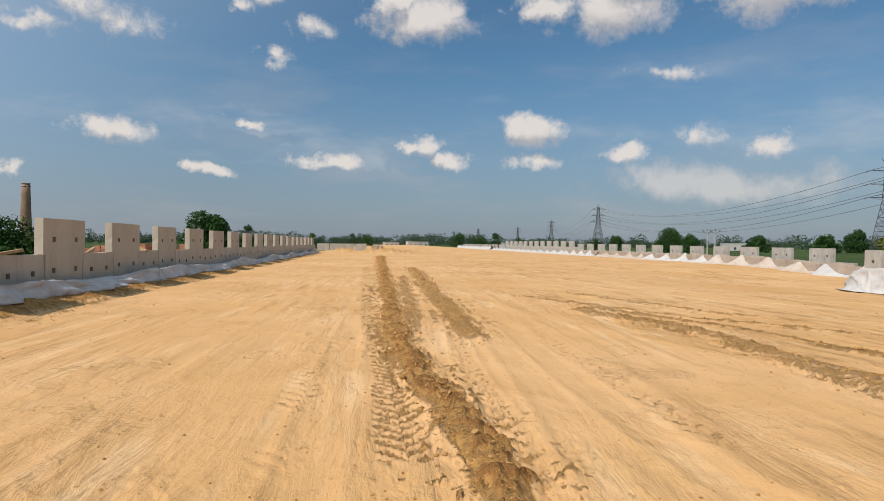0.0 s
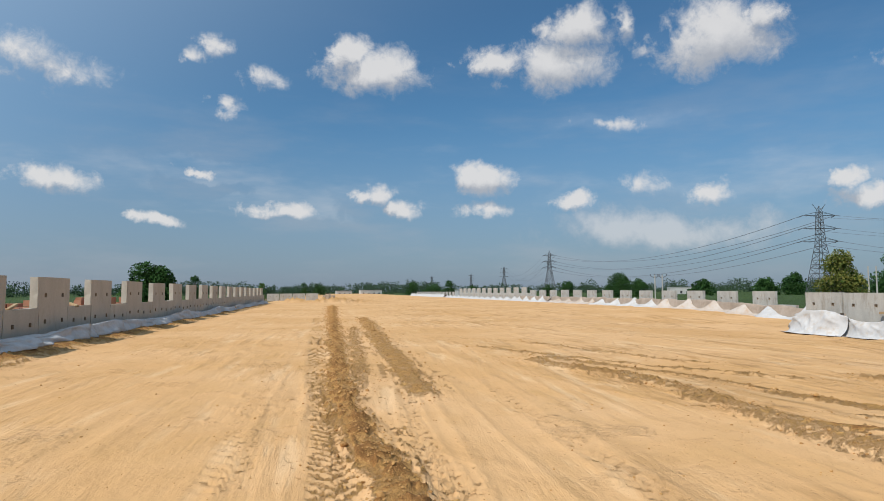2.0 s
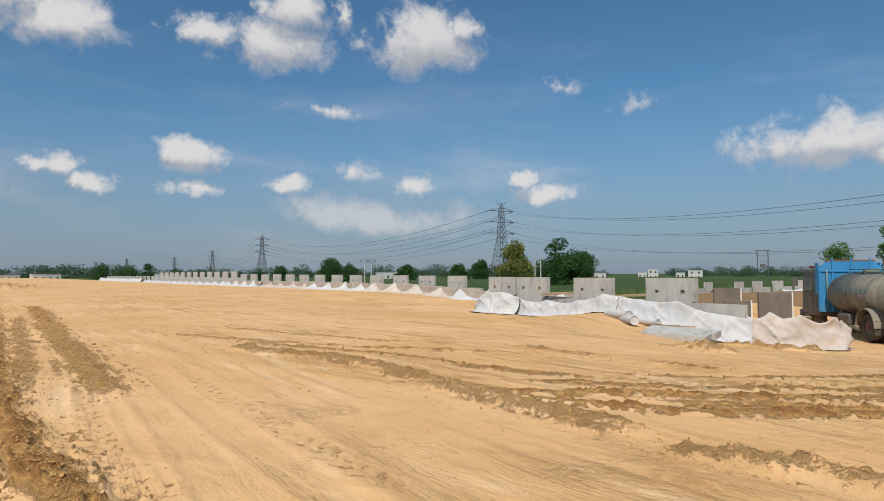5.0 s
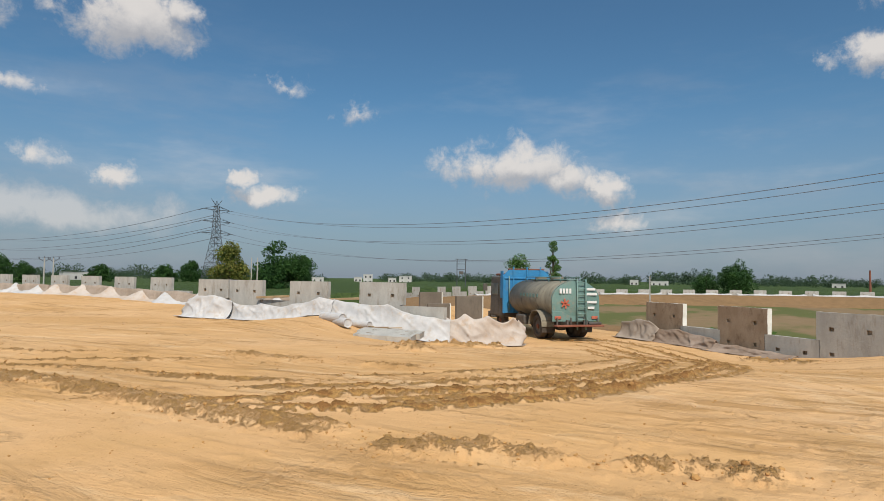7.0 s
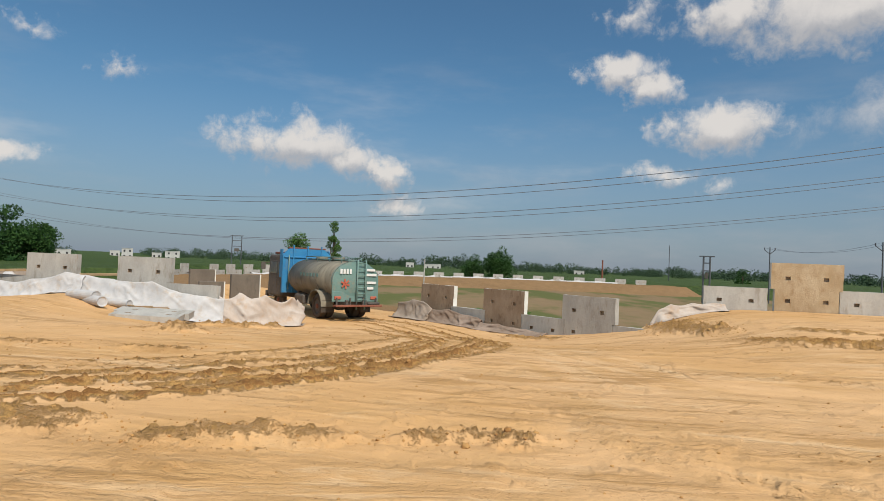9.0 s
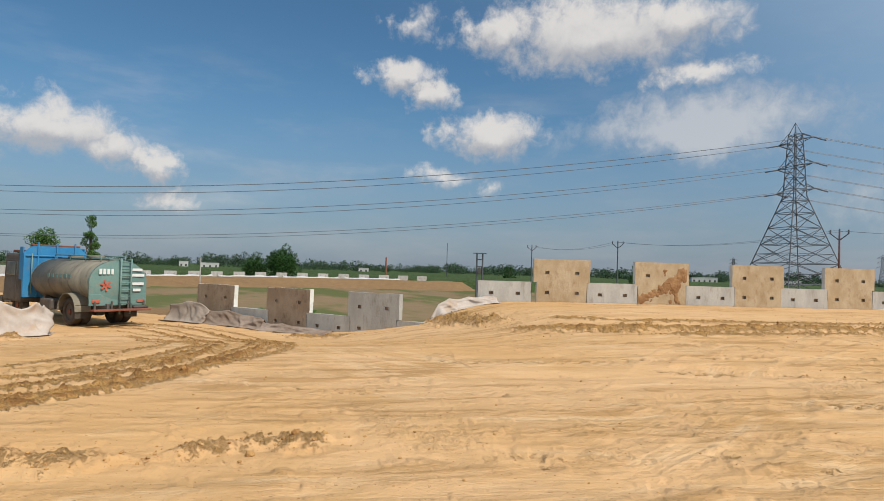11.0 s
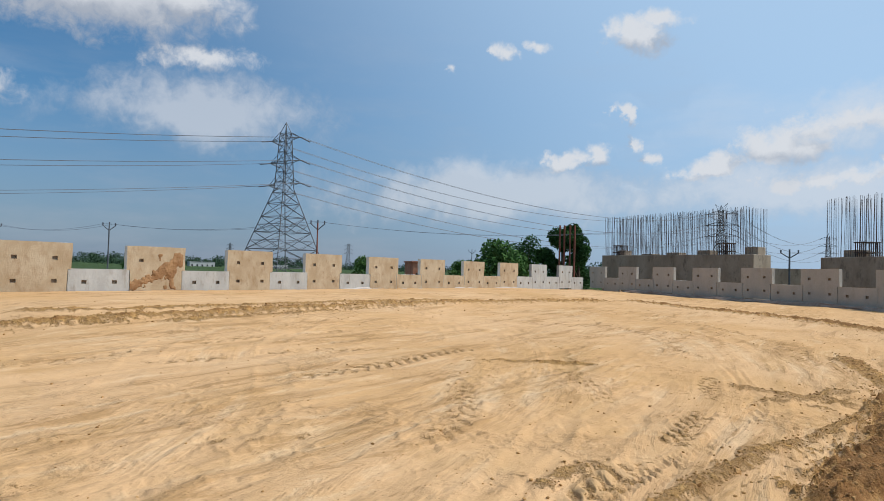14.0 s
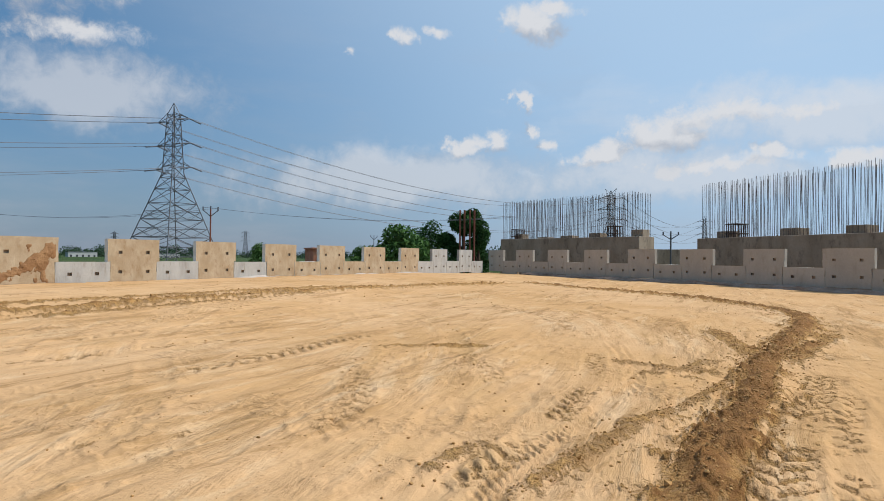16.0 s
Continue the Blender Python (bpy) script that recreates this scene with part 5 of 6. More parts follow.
def build_truck(at, heading):
    m = Matrix.Translation((at[0], at[1], height_at(*at) + 0.03)) @ pose(0, 0, 0, 0, 0, 90 - heading)
    truck = empty("water_truck", m, "worn blue and green water tanker truck parked on the slip road", "truck")
    TZ, A, B = 1.62, 1.06, 0.80
    bm = bmesh.new()
    ellipse_shell(bm, -1.35, 3.15, 0, TZ, A, B, 40)
    tank = part("tank", bm, tank_grime, truck, "grimy grey-green water tank", True)
    tank.data.polygons.foreach_set("use_smooth", [len(p.vertices) == 4 for p in tank.data.polygons])
    part("end_plate", dished_end(-1.36, TZ, A * 1.0, B * 1.0, 0.07), tank_green, tank, "teal green painted tank end", True)
    for x in (-1.3, 0.2, 1.7, 3.1):
        bm = bmesh.new()
        ellipse_shell(bm, x - 0.04, x + 0.04, 0, TZ, A + 0.012, B + 0.012, 40, False)
        part("band", bm, tank_green if x < -1 else tank_grime, tank)
    # apron below the end plate
    box_part("apron", (-1.36, 0, 0.98), (0.05, 2.1, 0.42), tank_green, truck, label="teal green lower apron")
    for y in (-1, 1):
        box_part("corner_plate", (-1.34, y * 0.93, 1.25), (0.06, 0.26, 0.5), tank_green, truck)
        box_part("tail_light", (-1.40, y * 0.82, 0.93), (0.05, 0.28, 0.12), red_paint, truck, label="faded red tail light")
    # walkway and rails on the tank top
    box_part("walkway", (0.7, 0, TZ + B + 0.03), (3.6, 0.5, 0.05), tank_green, truck)
    for y in (-0.45, 0.45):
        bar_part("top_rail", (-0.9, y, TZ + B + 0.14), (2.6, y, TZ + B + 0.14), 0.02, tank_green, truck)
        for x in (-0.9, 0.2, 1.4, 2.6):
            bar_part("rail_post", (x, y, TZ + B - 0.12), (x, y, TZ + B + 0.14), 0.018, tank_green, truck)
    bar_part("manhole", (0.3, 0, TZ + B + 0.02), (0.3, 0, TZ + B + 0.16), 0.27, tank_grime, truck, 18)
    bar_part("manhole", (1.9, 0, TZ + B + 0.02), (1.9, 0, TZ + B + 0.16), 0.27, tank_grime, truck, 18)
    # ladder
    ladder = bar_part("ladder", (-1.52, 0.02, 0.45), (-1.52, 0.02, 2.48), 0.03, tank_green, truck, label="dark teal steel ladder")
    bar_part("ladder_rail", (-1.52, -0.36, 0.45), (-1.52, -0.36, 2.48), 0.03, tank_green, ladder)
    for i in range(8):
        z = 0.6 + 0.25 * i
        bar_part("rung", (-1.52, 0.02, z), (-1.52, -0.36, z), 0.02, tank_green, ladder)
    for y in (0.02, -0.36):
        bar_part("ladder_hook", (-1.52, y, 2.46), (-1.2, y, 2.42), 0.025, tank_green, ladder)
    # lettering as plain bars, a plain red mark
    for k, (y, w) in enumerate(((0.72, 0.10), (0.58, 0.10), (0.44, 0.10), (0.30, 0.09))):
        box_part("letter_bar", (-1.445, y, 2.0), (0.012, w, 0.20), white_paint, tank, bevel=0.003)
    for z, y, w in ((2.08, -0.62, 0.42), (1.88, -0.66, 0.5), (1.56, -0.68, 0.44), (1.33, -0.64, 0.3)):
        box_part("letter_bar", (-1.435, y, z), (0.012, w, 0.10), white_paint, tank, bevel=0.003)
    for turn in (0, 60, 120):
        box_part("red_mark", (-1.445, 0.52, 1.5), (0.012, 0.40, 0.07), red_paint, tank, Matrix.Rotation(radians(turn + 20), 4, "X"), 0.003)
    for k in range(6):
        box_part("letter_bar", (0.1 + 0.33 * k, 1.052, 1.78), (0.2, 0.012, 0.14), tank_green, tank, bevel=0.003)
    # chassis
    for y in (-0.42, 0.42):
        box_part("chassis_rail", (2.0, y, 0.72), (7.0, 0.1, 0.24), cab_grime, truck)
    for x in (-1.2, 0.4, 1.9, 3.2):
        box_part("cross_member", (x, 0, 0.72), (0.1, 0.84, 0.16), cab_grime, truck)
    for x in (-0.9, 0.9, 2.7):
        box_part("tank_cradle", (x, 0, 0.9), (0.14, 1.5, 0.16), cab_grime, truck)
    box_part("rear_step", (-1.62, 0, 0.62), (0.3, 2.1, 0.07), rust, truck, label="rusty rear step")
    for y in (-0.9, -0.3, 0.3, 0.9):
        box_part("step_bracket", (-1.5, y, 0.78), (0.06, 0.06, 0.32), cab_grime, truck)
    box_part("axle", (0, 0, 0.5), (0.16, 1.7, 0.16), cab_grime, truck)
    box_part("differential", (0, 0, 0.5), (0.4, 0.4, 0.36), cab_grime, truck, bevel=0.1)
    box_part("fuel_tank", (1.9, 0.85, 0.68), (0.9, 0.42, 0.42), cab_grime, truck, bevel=0.08)
    bar_part("air_tank", (1.6, -0.85, 0.68), (2.4, -0.85, 0.68), 0.18, cab_grime, truck, 14)
    bar_part("pump_pipe", (-1.5, -0.5, 0.7), (-1.5, -1.05, 0.7), 0.06, cab_grime, truck)
    for y in (-0.92, -0.60, 0.60, 0.92):
        wheel(truck, 0, y)
    for y in (-0.9, 0.9):
        wheel(truck, 4.35, y, 0.49, 0.26)
        bm = bmesh.new()
        # curved mudguard with a white-lined lip
        seg, prev = 12, None
        for i in range(seg + 1):
            t = math.pi * (0.0 + 1.0 * i / seg)
            ring = [bm.verts.new((0.68 * math.cos(t), y * 1.0 - 0.28, 0.52 + 0.66 * math.sin(t))), bm.verts.new((0.68 * math.cos(t), y + 0.28, 0.52 + 0.66 * math.sin(t)))]
            if prev:
                bm.faces.new((prev[0], prev[1], ring[1], ring[0]))
            prev = ring
        guard = part("mudguard", bm, tank_grime, truck, "bent grey mudguard")
        mod = guard.modifiers.new("thickness", "SOLIDIFY")
        mod.thickness = 0.03
        box_part("mud_flap", (-0.62, y, 0.52), (0.03, 0.5, 0.5), rubber, truck)
    # cab
    bm = bmesh.new()
    add_box(bm, (4.6, 0, 1.62), (1.75, 2.3, 1.95), None, 0.10)
    for v in bm.verts:
        if v.co.z > 1.7 and v.co.x > 5.0:
            v.co.x -= 0.18 * (v.co.z - 1.7)
    part("cab", bm, cab_grime, truck, "dark grimy truck cab")
    for y in (-1, 1):
        box_part("side_window", (4.75, y * 1.152, 1.98), (0.75, 0.02, 0.55), glass_mat, truck, label="dusty cab window")
        box_part("window_frame", (4.75, y * 1.148, 2.29), (0.85, 0.03, 0.06), cab_grime, truck)
        box_part("rear_window", (4.05, y * 1.152, 1.98), (0.35, 0.02, 0.5), glass_mat, truck, label="dusty cab window")
        box_part("door_seam", (4.28, y * 1.152, 1.45), (0.03, 0.015, 1.4), rubber, truck)
        box_part("mirror", (5.4, y * 1.42, 2.05), (0.06, 0.22, 0.36), cab_grime, truck)
        bar_part("mirror_arm", (5.3, y * 1.14, 2.2), (5.4, y * 1.4, 2.2), 0.015, cab_grime, truck)
        box_part("cab_step", (4.9, y * 1.1, 0.62), (0.5, 0.2, 0.08), cab_grime, truck)
    box_part("bumper", (5.6, 0, 0.7), (0.2, 2.3, 0.3), cab_grime, truck)
    box_part("windscreen", (5.42, 0, 2.0), (0.03, 1.9, 0.6), glass_mat, truck, Matrix.Rotation(radians(-11), 4, "Y"))
    box_part("roof_rack", (4.5, 0, 2.68), (1.3, 1.9, 0.10), rust, truck, label="rusty roof rack")
    # blue headboard with cut corners
    bm = bmesh.new()
    out = [(-1.2, 0.85), (1.2, 0.85), (1.2, 2.60), (0.88, 2.90), (-0.88, 2.90), (-1.2, 2.60)]
    a = [bm.verts.new((3.52, y, z)) for y, z in out]
    b = [bm.verts.new((3.64, y, z)) for y, z in out]
    bm.faces.new(a)
    bm.faces.new(b[::-1])
    for i in range(6):
        j = (i + 1) % 6
        bm.faces.new((a[j], a[i], b[i], b[j]))
    bmesh.ops.recalc_face_normals(bm, faces=bm.faces)
    board = part("headboard", bm, blue_paint, truck, "bright blue painted headboard behind the cab")
    for y in (-0.7, 0.0, 0.7):
        box_part("rib", (3.49, y, 1.95), (0.06, 0.06, 2.2), blue_paint, board)
    box_part("rib", (3.49, 0, 2.5), (0.05, 2.3, 0.06), blue_paint, board)
    box_part("top_rail", (3.58, 0, 2.93), (0.14, 1.85, 0.06), rust, board)
    for y in (-1, 1):
        box_part("side_panel", (3.78, y * 1.17, 2.2), (0.3, 0.05, 1.3), blue_paint, board)
    bar_part("conduit", (3.4, 0.95, 1.0), (3.4, 0.95, 2.6), 0.025, tank_green, truck)
    return truck


build_truck((26.1, 7.55), 47.0)


# ---- lattice towers and lines ----
def strut(bm, a, b, r):
    add_bar(bm, a, b, r, 4)


def build_tower(at, turn, height, base, r, horns=False, arm=3.6):
    z0 = FIELD - 0.2
    tower = empty("lattice_tower", Matrix.Translation((at[0], at[1], z0)) @ pose(0, 0, 0, 0, 0, turn), "grey galvanised lattice tower carrying power lines over the fields", "power tower",
                  "towers of the power line")
    H = height
    levels = [0, 0.13, 0.24, 0.34, 0.43, 0.51, 0.575, 0.64, 0.70, 0.76, 0.82, 0.88, 0.93]

    def half(f):
        waist = 0.60
        return base / 2 * (1 - f / waist) + 1.15 * f / waist if f < waist else 1.15 - (f - waist) / 0.4 * 0.55
    corner = lambda f, i: Vector((half(f) * (1, -1, -1, 1)[i], half(f) * (1, 1, -1, -1)[i], f * H))
    for i in range(4):
        bm = bmesh.new()
        strut(bm, corner(0, i), corner(0.60, i), r * 1.5)
        part("leg", bm, steel, tower)
        bm = bmesh.new()
        strut(bm, corner(0.60, i), corner(0.93, i), r * 1.4)
        part("upper_leg", bm, steel, tower)
        bm = bmesh.new()
        j = (i + 1) % 4
        for lo, hi in zip(levels[:-1], levels[1:]):
            a, b, c, d = corner(lo, i), corner(lo, j), corner(hi, i), corner(hi, j)
            strut(bm, a, d, r)
            strut(bm, b, c, r)
            strut(bm, c, d, r)
            if hi < 0.45:
                mid = (a + b + c + d) / 4
                strut(bm, (a + c) / 2, mid, r * 0.7)
                strut(bm, (b + d) / 2, mid, r * 0.7)
                strut(bm, (a + b) / 2 if lo else a, (a + c) / 2, r * 0.7)
                strut(bm, (a + b) / 2 if lo else b, (b + d) / 2, r * 0.7)
        tagged(part("bracing", bm, steel, tower), kind="stuff")
    bm = bmesh.new()
    tip = Vector((0, 0, H))
    for i in range(4):
        strut(bm, corner(0.93, i), tip, r)
    if horns:
        for s in (-1, 1):
            strut(bm, corner(0.93, 0), Vector((s * 2.3, 0, H + 0.6)), r)
            strut(bm, corner(0.93, 2), Vector((s * 2.3, 0, H + 0.6)), r)
    part("peak", bm, steel, tower)
    tips = []
    for f in (0.895, 0.76, 0.625):
        for s in (-1, 1):
            bm = bmesh.new()
            end = Vector((s * arm * (1.0 + 0.12 * (0.9 - f) / 0.27), 0, f * H + 0.1))
            w = half(f)
            for y in (-1, 1):
                strut(bm, Vector((s * w, y * w, f * H)), end, r)
                strut(bm, Vector((s * w * 0.9, y * w * 0.9, f * H + 1.3)), end, r)
                strut(bm, Vector((s * w, y * w, f * H)), Vector((s * w * 0.9, y * w * 0.9, f * H + 1.3)), r)
            q = (Vector((s * w, 0, f * H)) + end) / 2
            strut(bm, q + Vector((0, -w / 2, 0)), q + Vector((0, w / 2, 0)), r)
            part("crossarm", bm, steel, tower)
            for y in (-1, 1):
                ins = bmesh.new()
                add_bar(ins, end, end + Vector((s * 0.1, y * 2.1, -0.45)), max(0.10, r * 1.3), 6)
                part("insulator", ins, wire_mat, tower)
            tips.append(tower.matrix_world @ end)
    return tower, tips


def cable(a, b, sag, r, group="conductors of the power line", cut=1.0, label="thin grey overhead power cable sagging between towers"):
    a, b = Vector(a), Vector(b)
    n = 40
    verts, faces = [], []
    across = (b - a).cross(Vector((0, 0, 1))).normalized()
    for i in range(n + 1):
        u = cut * i / n
        p = a.lerp(b, u) - Vector((0, 0, 4 * sag * u * (1 - u)))
        for t in (90, 210, 330):
            verts.append(p + across * r * math.cos(radians(t)) + Vector((0, 0, r * math.sin(radians(t)))))
    for i in range(n):
        for k in range(3):
            k2 = (k + 1) % 3
            faces.append((3 * i + k, 3 * i + k2, 3 * i + 3 + k2, 3 * i + 3 + k))
    tagged(new("power_cable", mesh_from("power_cable", verts, faces, [wire_mat])), label, "cable", group)


def polar(az, d):
    return (d * math.sin(radians(az)), d * math.cos(radians(az)))


def facing(prev, nxt):
    """Turn about z that lays the arms across the line from prev to nxt."""
    return math.degrees(math.atan2(nxt[1] - prev[1], nxt[0] - prev[0])) - 90


SPOTS = {"e": polar(14.6, 980), "d": polar(17.6, 690), "c": polar(21.7, 430), "a": polar(43.2, 244), "b": polar(131.9, 110), "f": polar(170.3, 250), "g": polar(178.0, 420)}
order = ["e", "d", "c", "a", "b", "f", "g"]
TIPS = {}
for i, k in enumerate(order):
    prev, nxt = SPOTS[order[max(0, i - 1)]], SPOTS[order[min(len(order) - 1, i + 1)]]
    dist = math.hypot(*SPOTS[k])
    turn = facing(prev, nxt)
    if k == "b":
        turn += 14
    tower, TIPS[k] = build_tower(SPOTS[k], turn, {"b": 28.6, "a": 32.0, "f": 30.5, "c": 31.0}.get(k, 31.0), {"b": 12.4}.get(k, 8.0), {"b": 0.052, "a": 0.062, "f": 0.066}.get(k, 0.035 + dist * 0.00010),
                                 horns=k in "af", arm={"b": 3.6, "a": 5.6, "f": 5.0}.get(k, 4.0))
for k1, k2 in zip(order[1:-1], order[2:]):
    for p, q in zip(TIPS[k1], TIPS[k2]):
        span = (Vector(p) - Vector(q)).length
        d = max(60, min(Vector(p).length, Vector(q).length))
        r = 0.042 if d < 160 else 0.05 if d < 260 else 0.055
        for o in ((0, 0.22), (0, -0.22)) if d < 300 else ((0, 0),):
            off = Vector((o[1], o[1] * 0.3, 0))
            cable(Vector(p) + off, Vector(q) + off, span * 0.041, r)
# far lone towers
for az, d, h in ((127.6, 620, 24), (137.8, 520, 24), (153.0, 420, 16), (11.0, 900, 26), (8.8, 1150, 27)):
    build_tower(polar(az, d), 40, h, 6.0, 0.09, arm=3.0)


def build_pole(az, d, top, lean=0.0, arms=True, mat=None, r=0.11):
    x, y = polar(az, d)
    base = min(FIELD, height_at(x, y)) - 0.2
    h = top - base
    pole = empty("power_pole", Matrix.Translation((x, y, base)) @ pose(0, 0, 0, lean, lean, 90 - az + 90), "slim dark power pole with forked arms and insulators", "power pole", "roadside power poles")
    bar_part("shaft", (0, 0, 0), (0, 0, h * 0.965), r, mat or steel, pole, 8, r2=r * 0.7)
    if arms:
        for s in (-1, 1):
            bar_part("arm", (0, 0, h * 0.88), (s * 0.75, 0, h * 0.95), 0.05, steel, pole, 6)
            bar_part("insulator", (s * 0.75, 0, h * 0.945), (s * 0.75, 0, h * 0.99), 0.075, wire_mat, pole, 8)
        bar_part("insulator", (0, 0, h * 0.965), (0, 0, h * 1.0), 0.075, wire_mat, pole, 8)
    return Vector((x, y, top))


p1 = build_pole(110.7, 114, 6.6)
p2 = build_pole(118.2, 95, 6.6)
p3 = build_pole(134.9, 72, 6.7, mat=rust)
p4 = build_pole(175.2, 70, 4.4)
p5 = build_pole(149.0, 150, 6.5)
for a, b in ((p1, p2), (p2, p3), (p3, Vector((*polar(162, 74), 6.5)))):
    for o in (-0.6, 0.6):
        cable(a + Vector((0, o, -0.2)), b + Vector((0, o, -0.2)), 0.9, 0.018, "roadside wires", label="thin roadside wire between slim poles")
build_pole(103.05, 260, 13.5, arms=False, r=0.16)
build_pole(97.5, 230, 6.0, arms=False, r=0.35, mat=rust)
build_pole(81.5, 110, 2.6, arms=False, r=0.12, mat=concrete)
for az in (30.7, 31.3):
    build_pole(az, 120, 4.4, arms=True, r=0.14, mat=concrete)
for az in (46.2, 46.7):
    build_pole(az, 110, 5.0, arms=False, r=0.12, mat=concrete)


def build_gantry(az, d, top, width):
    x, y = polar(az, d)
    base = FIELD - 0.2
    g = empty("pole_structure", Matrix.Translation((x, y, base)) @ pose(0, 0, 0, 0, 0, -az), "two-legged power pole frame with cross beams", "power pole")
    h = top - base
    for s in (-1, 1):
        bar_part("leg", (s * width / 2, 0, 0), (s * width / 2, 0, h), 0.13, steel, g, 8)
    for z in (h, h * 0.86, h * 0.7):
        box_part("beam", (0, 0, z), (width + (1.2 if z == h else 0.2), 0.16, 0.16), steel, g)
    box_part("transformer", (0, 0, h * 0.6), (width * 0.5, 0.6, 0.9), cab_grime, g)


build_gantry(64.9, 190, 7.6, 2.6)
build_gantry(106.0, 100, 4.4, 0.9)

# ---- trees ----
def leaf_cloud(centres, count, leaf, rnd, flat=0.5):
    """Leaf quads on the shells of many blobs."""
    C = np.array(centres)
    pick = rnd.choice(len(C), count, p=C[:, 3] ** 2 / (C[:, 3] ** 2).sum())
    d = rnd.randn(count, 3)
    d /= np.linalg.norm(d, axis=1)[:, None]
    p = C[pick, :3] + d * (C[pick, 3] * (0.55 + 0.5 * rnd.rand(count) ** 0.6))[:, None] * np.array([1, 1, 0.85])
    u = rnd.randn(count, 3)
    u /= np.linalg.norm(u, axis=1)[:, None]
    w = np.cross(u, d + 0.6 * rnd.randn(count, 3))
    w /= np.linalg.norm(w, axis=1)[:, None] + 1e-6
    s = (leaf * (0.6 + 0.8 * rnd.rand(count)))[:, None]
    V = np.stack([p - u * s, p + w * s * 0.55, p + u * s, p - w * s * 0.55], 1).reshape(-1, 3)
    F = np.arange(4 * count).reshape(-1, 4)
    return V, F


def build_tree(az, d, top, width, mat, seed, label, count=2600, trunk=0.25, airy=0.0, low=0.12, group=""):
    rnd = np.random.RandomState(seed)
    x, y = polar(az, d)
    base = FIELD - 0.1
    h = top - base
    tree = empty("tree", Matrix.Translation((x, y, base)), label, "tree", group)
    bm = bmesh.new()
    r0 = 0.02 * h + 0.06
    add_bar(bm, (0, 0, 0), (0, 0, h * trunk), r0 * 1.3, 9, r0)
    add_bar(bm, (0, 0, h * trunk), (0.03 * h, 0, h * 0.75), r0, 8, r0 * 0.35)
    stem = part("trunk", bm, bark, tree)
    blobs = []
    nb = 36 if not airy else 22
    for i in range(nb):
        a = rnd.uniform(0, 2 * math.pi)
        f = rnd.uniform(low, 1.0)
        spread = math.sin(math.pi * min(1, max(0.08, f * 0.86 + 0.1))) ** 0.7
        rr = width / 2 * spread * rnd.uniform(0.35, 0.82) * (1 - 0.25 * airy)
        br = width * rnd.uniform(0.15, 0.26) * (0.75 if airy else 1.0)
        blobs.append((rr * math.cos(a), rr * math.sin(a), h * (trunk * 0.5 + (1 - trunk * 0.5) * f) - br * 0.5, br))
    for k, b in enumerate(blobs[:8]):
        limb = bmesh.new()
        add_bar(limb, (0.015 * h, 0, h * (trunk + 0.06 * (k % 4))), (b[0] * 0.8, b[1] * 0.8, b[2]), r0 * 0.45, 6, r0 * 0.15)
        part("limb", limb, bark, tree)
    V, F = leaf_cloud(blobs, int(count * 2.2), width * (0.027 if count > 2000 else 0.038), rnd)
    ob = new("crown", mesh_from("crown", V, F, [mat]))
    ob.parent = tree
    return tree


G1 = "trees beside the fields"
build_tree(44.3, 95, 6.3, 5.7, leaf_yellow, 1, "rounded tree with yellow-green blossom behind the wall", 4200, 0.12, low=0.02)
build_tree(48.3, 130, 8.6, 9.0, leaf_dark, 2, "broad dense dark green tree in the crop field", 4200, 0.12, low=0.02)
build_tree(50.2, 132, 6.6, 7.6, leaf_dark, 3, "broad dense dark green tree in the crop field", 3200, 0.12, low=0.02)
build_tree(73.2, 105, 8.0, 3.4, leaf_mid, 4, "tall thin feathery eucalyptus tree", 2400, 0.25, airy=1.0, low=0.25)
build_tree(70.0, 125, 6.6, 5.6, leaf_mid, 5, "bushy green tree beyond the slip road", 2200, 0.3)
build_tree(88.3, 150, 6.4, 7.6, leaf_dark, 6, "bushy dark green tree beyond the slip road", 3200, 0.15, low=0.05)
build_tree(86.0, 155, 4.6, 6.0, leaf_dark, 7, "low dark green tree beyond the slip road", 2200, 0.15, low=0.05)
build_tree(151.2, 80, 5.0, 9.0, leaf_mid, 8, "spreading green tree behind the panel wall", 3200, 0.15, low=0.05)
build_tree(153.9, 92, 6.6, 5.8, leaf_dark, 9, "upright dark green tree behind the panel wall", 2600, 0.2)
build_tree(157.2, 86, 8.5, 8.0, leaf_dark, 10, "tall dark green tree behind the panel wall", 5200, 0.3, airy=0.2)
build_tree(158.6, 84, 6.6, 4.6, leaf_dark, 40, "dark green tree behind the panel wall", 2200, 0.3, airy=0.5)
build_tree(147.7, 82, 2.9, 3.4, leaf_mid, 11, "bright green bushy tree behind the panel wall", 1500, 0.1, low=0.02)
build_tree(139.0, 75, 2.6, 3.4, leaf_mid, 12, "bright green bushy tree behind the panel wall", 1500, 0.1, low=0.02)
build_tree(-13.2, 150, 7.8, 12.5, leaf_dark, 13, "broad dense dark tree behind the kiln yard", 4600, 0.12, low=0.05)
build_tree(-9.6, 150, 5.0, 4.4, leaf_dark, 14, "small dark tree behind the kiln yard", 1500, 0.2)
build_tree(-28.0, 70, 3.6, 7.5, leaf_dark, 15, "broad dark tree behind the kiln yard wall", 3400, 0.12, low=0.05)
build_tree(-4.2, 120, 3.2, 2.8, leaf_mid, 16, "small palm-like green tree beside the road", 900, 0.35, airy=0.6)
build_tree(27.7, 200, 6.6, 8.6, leaf_dark, 17, "rounded dark tree in the far crop", 2600, 0.12, low=0.05)
build_tree(29.4, 215, 5.0, 6.0, leaf_dark, 18, "rounded dark tree in the far crop", 1800, 0.12, low=0.05)
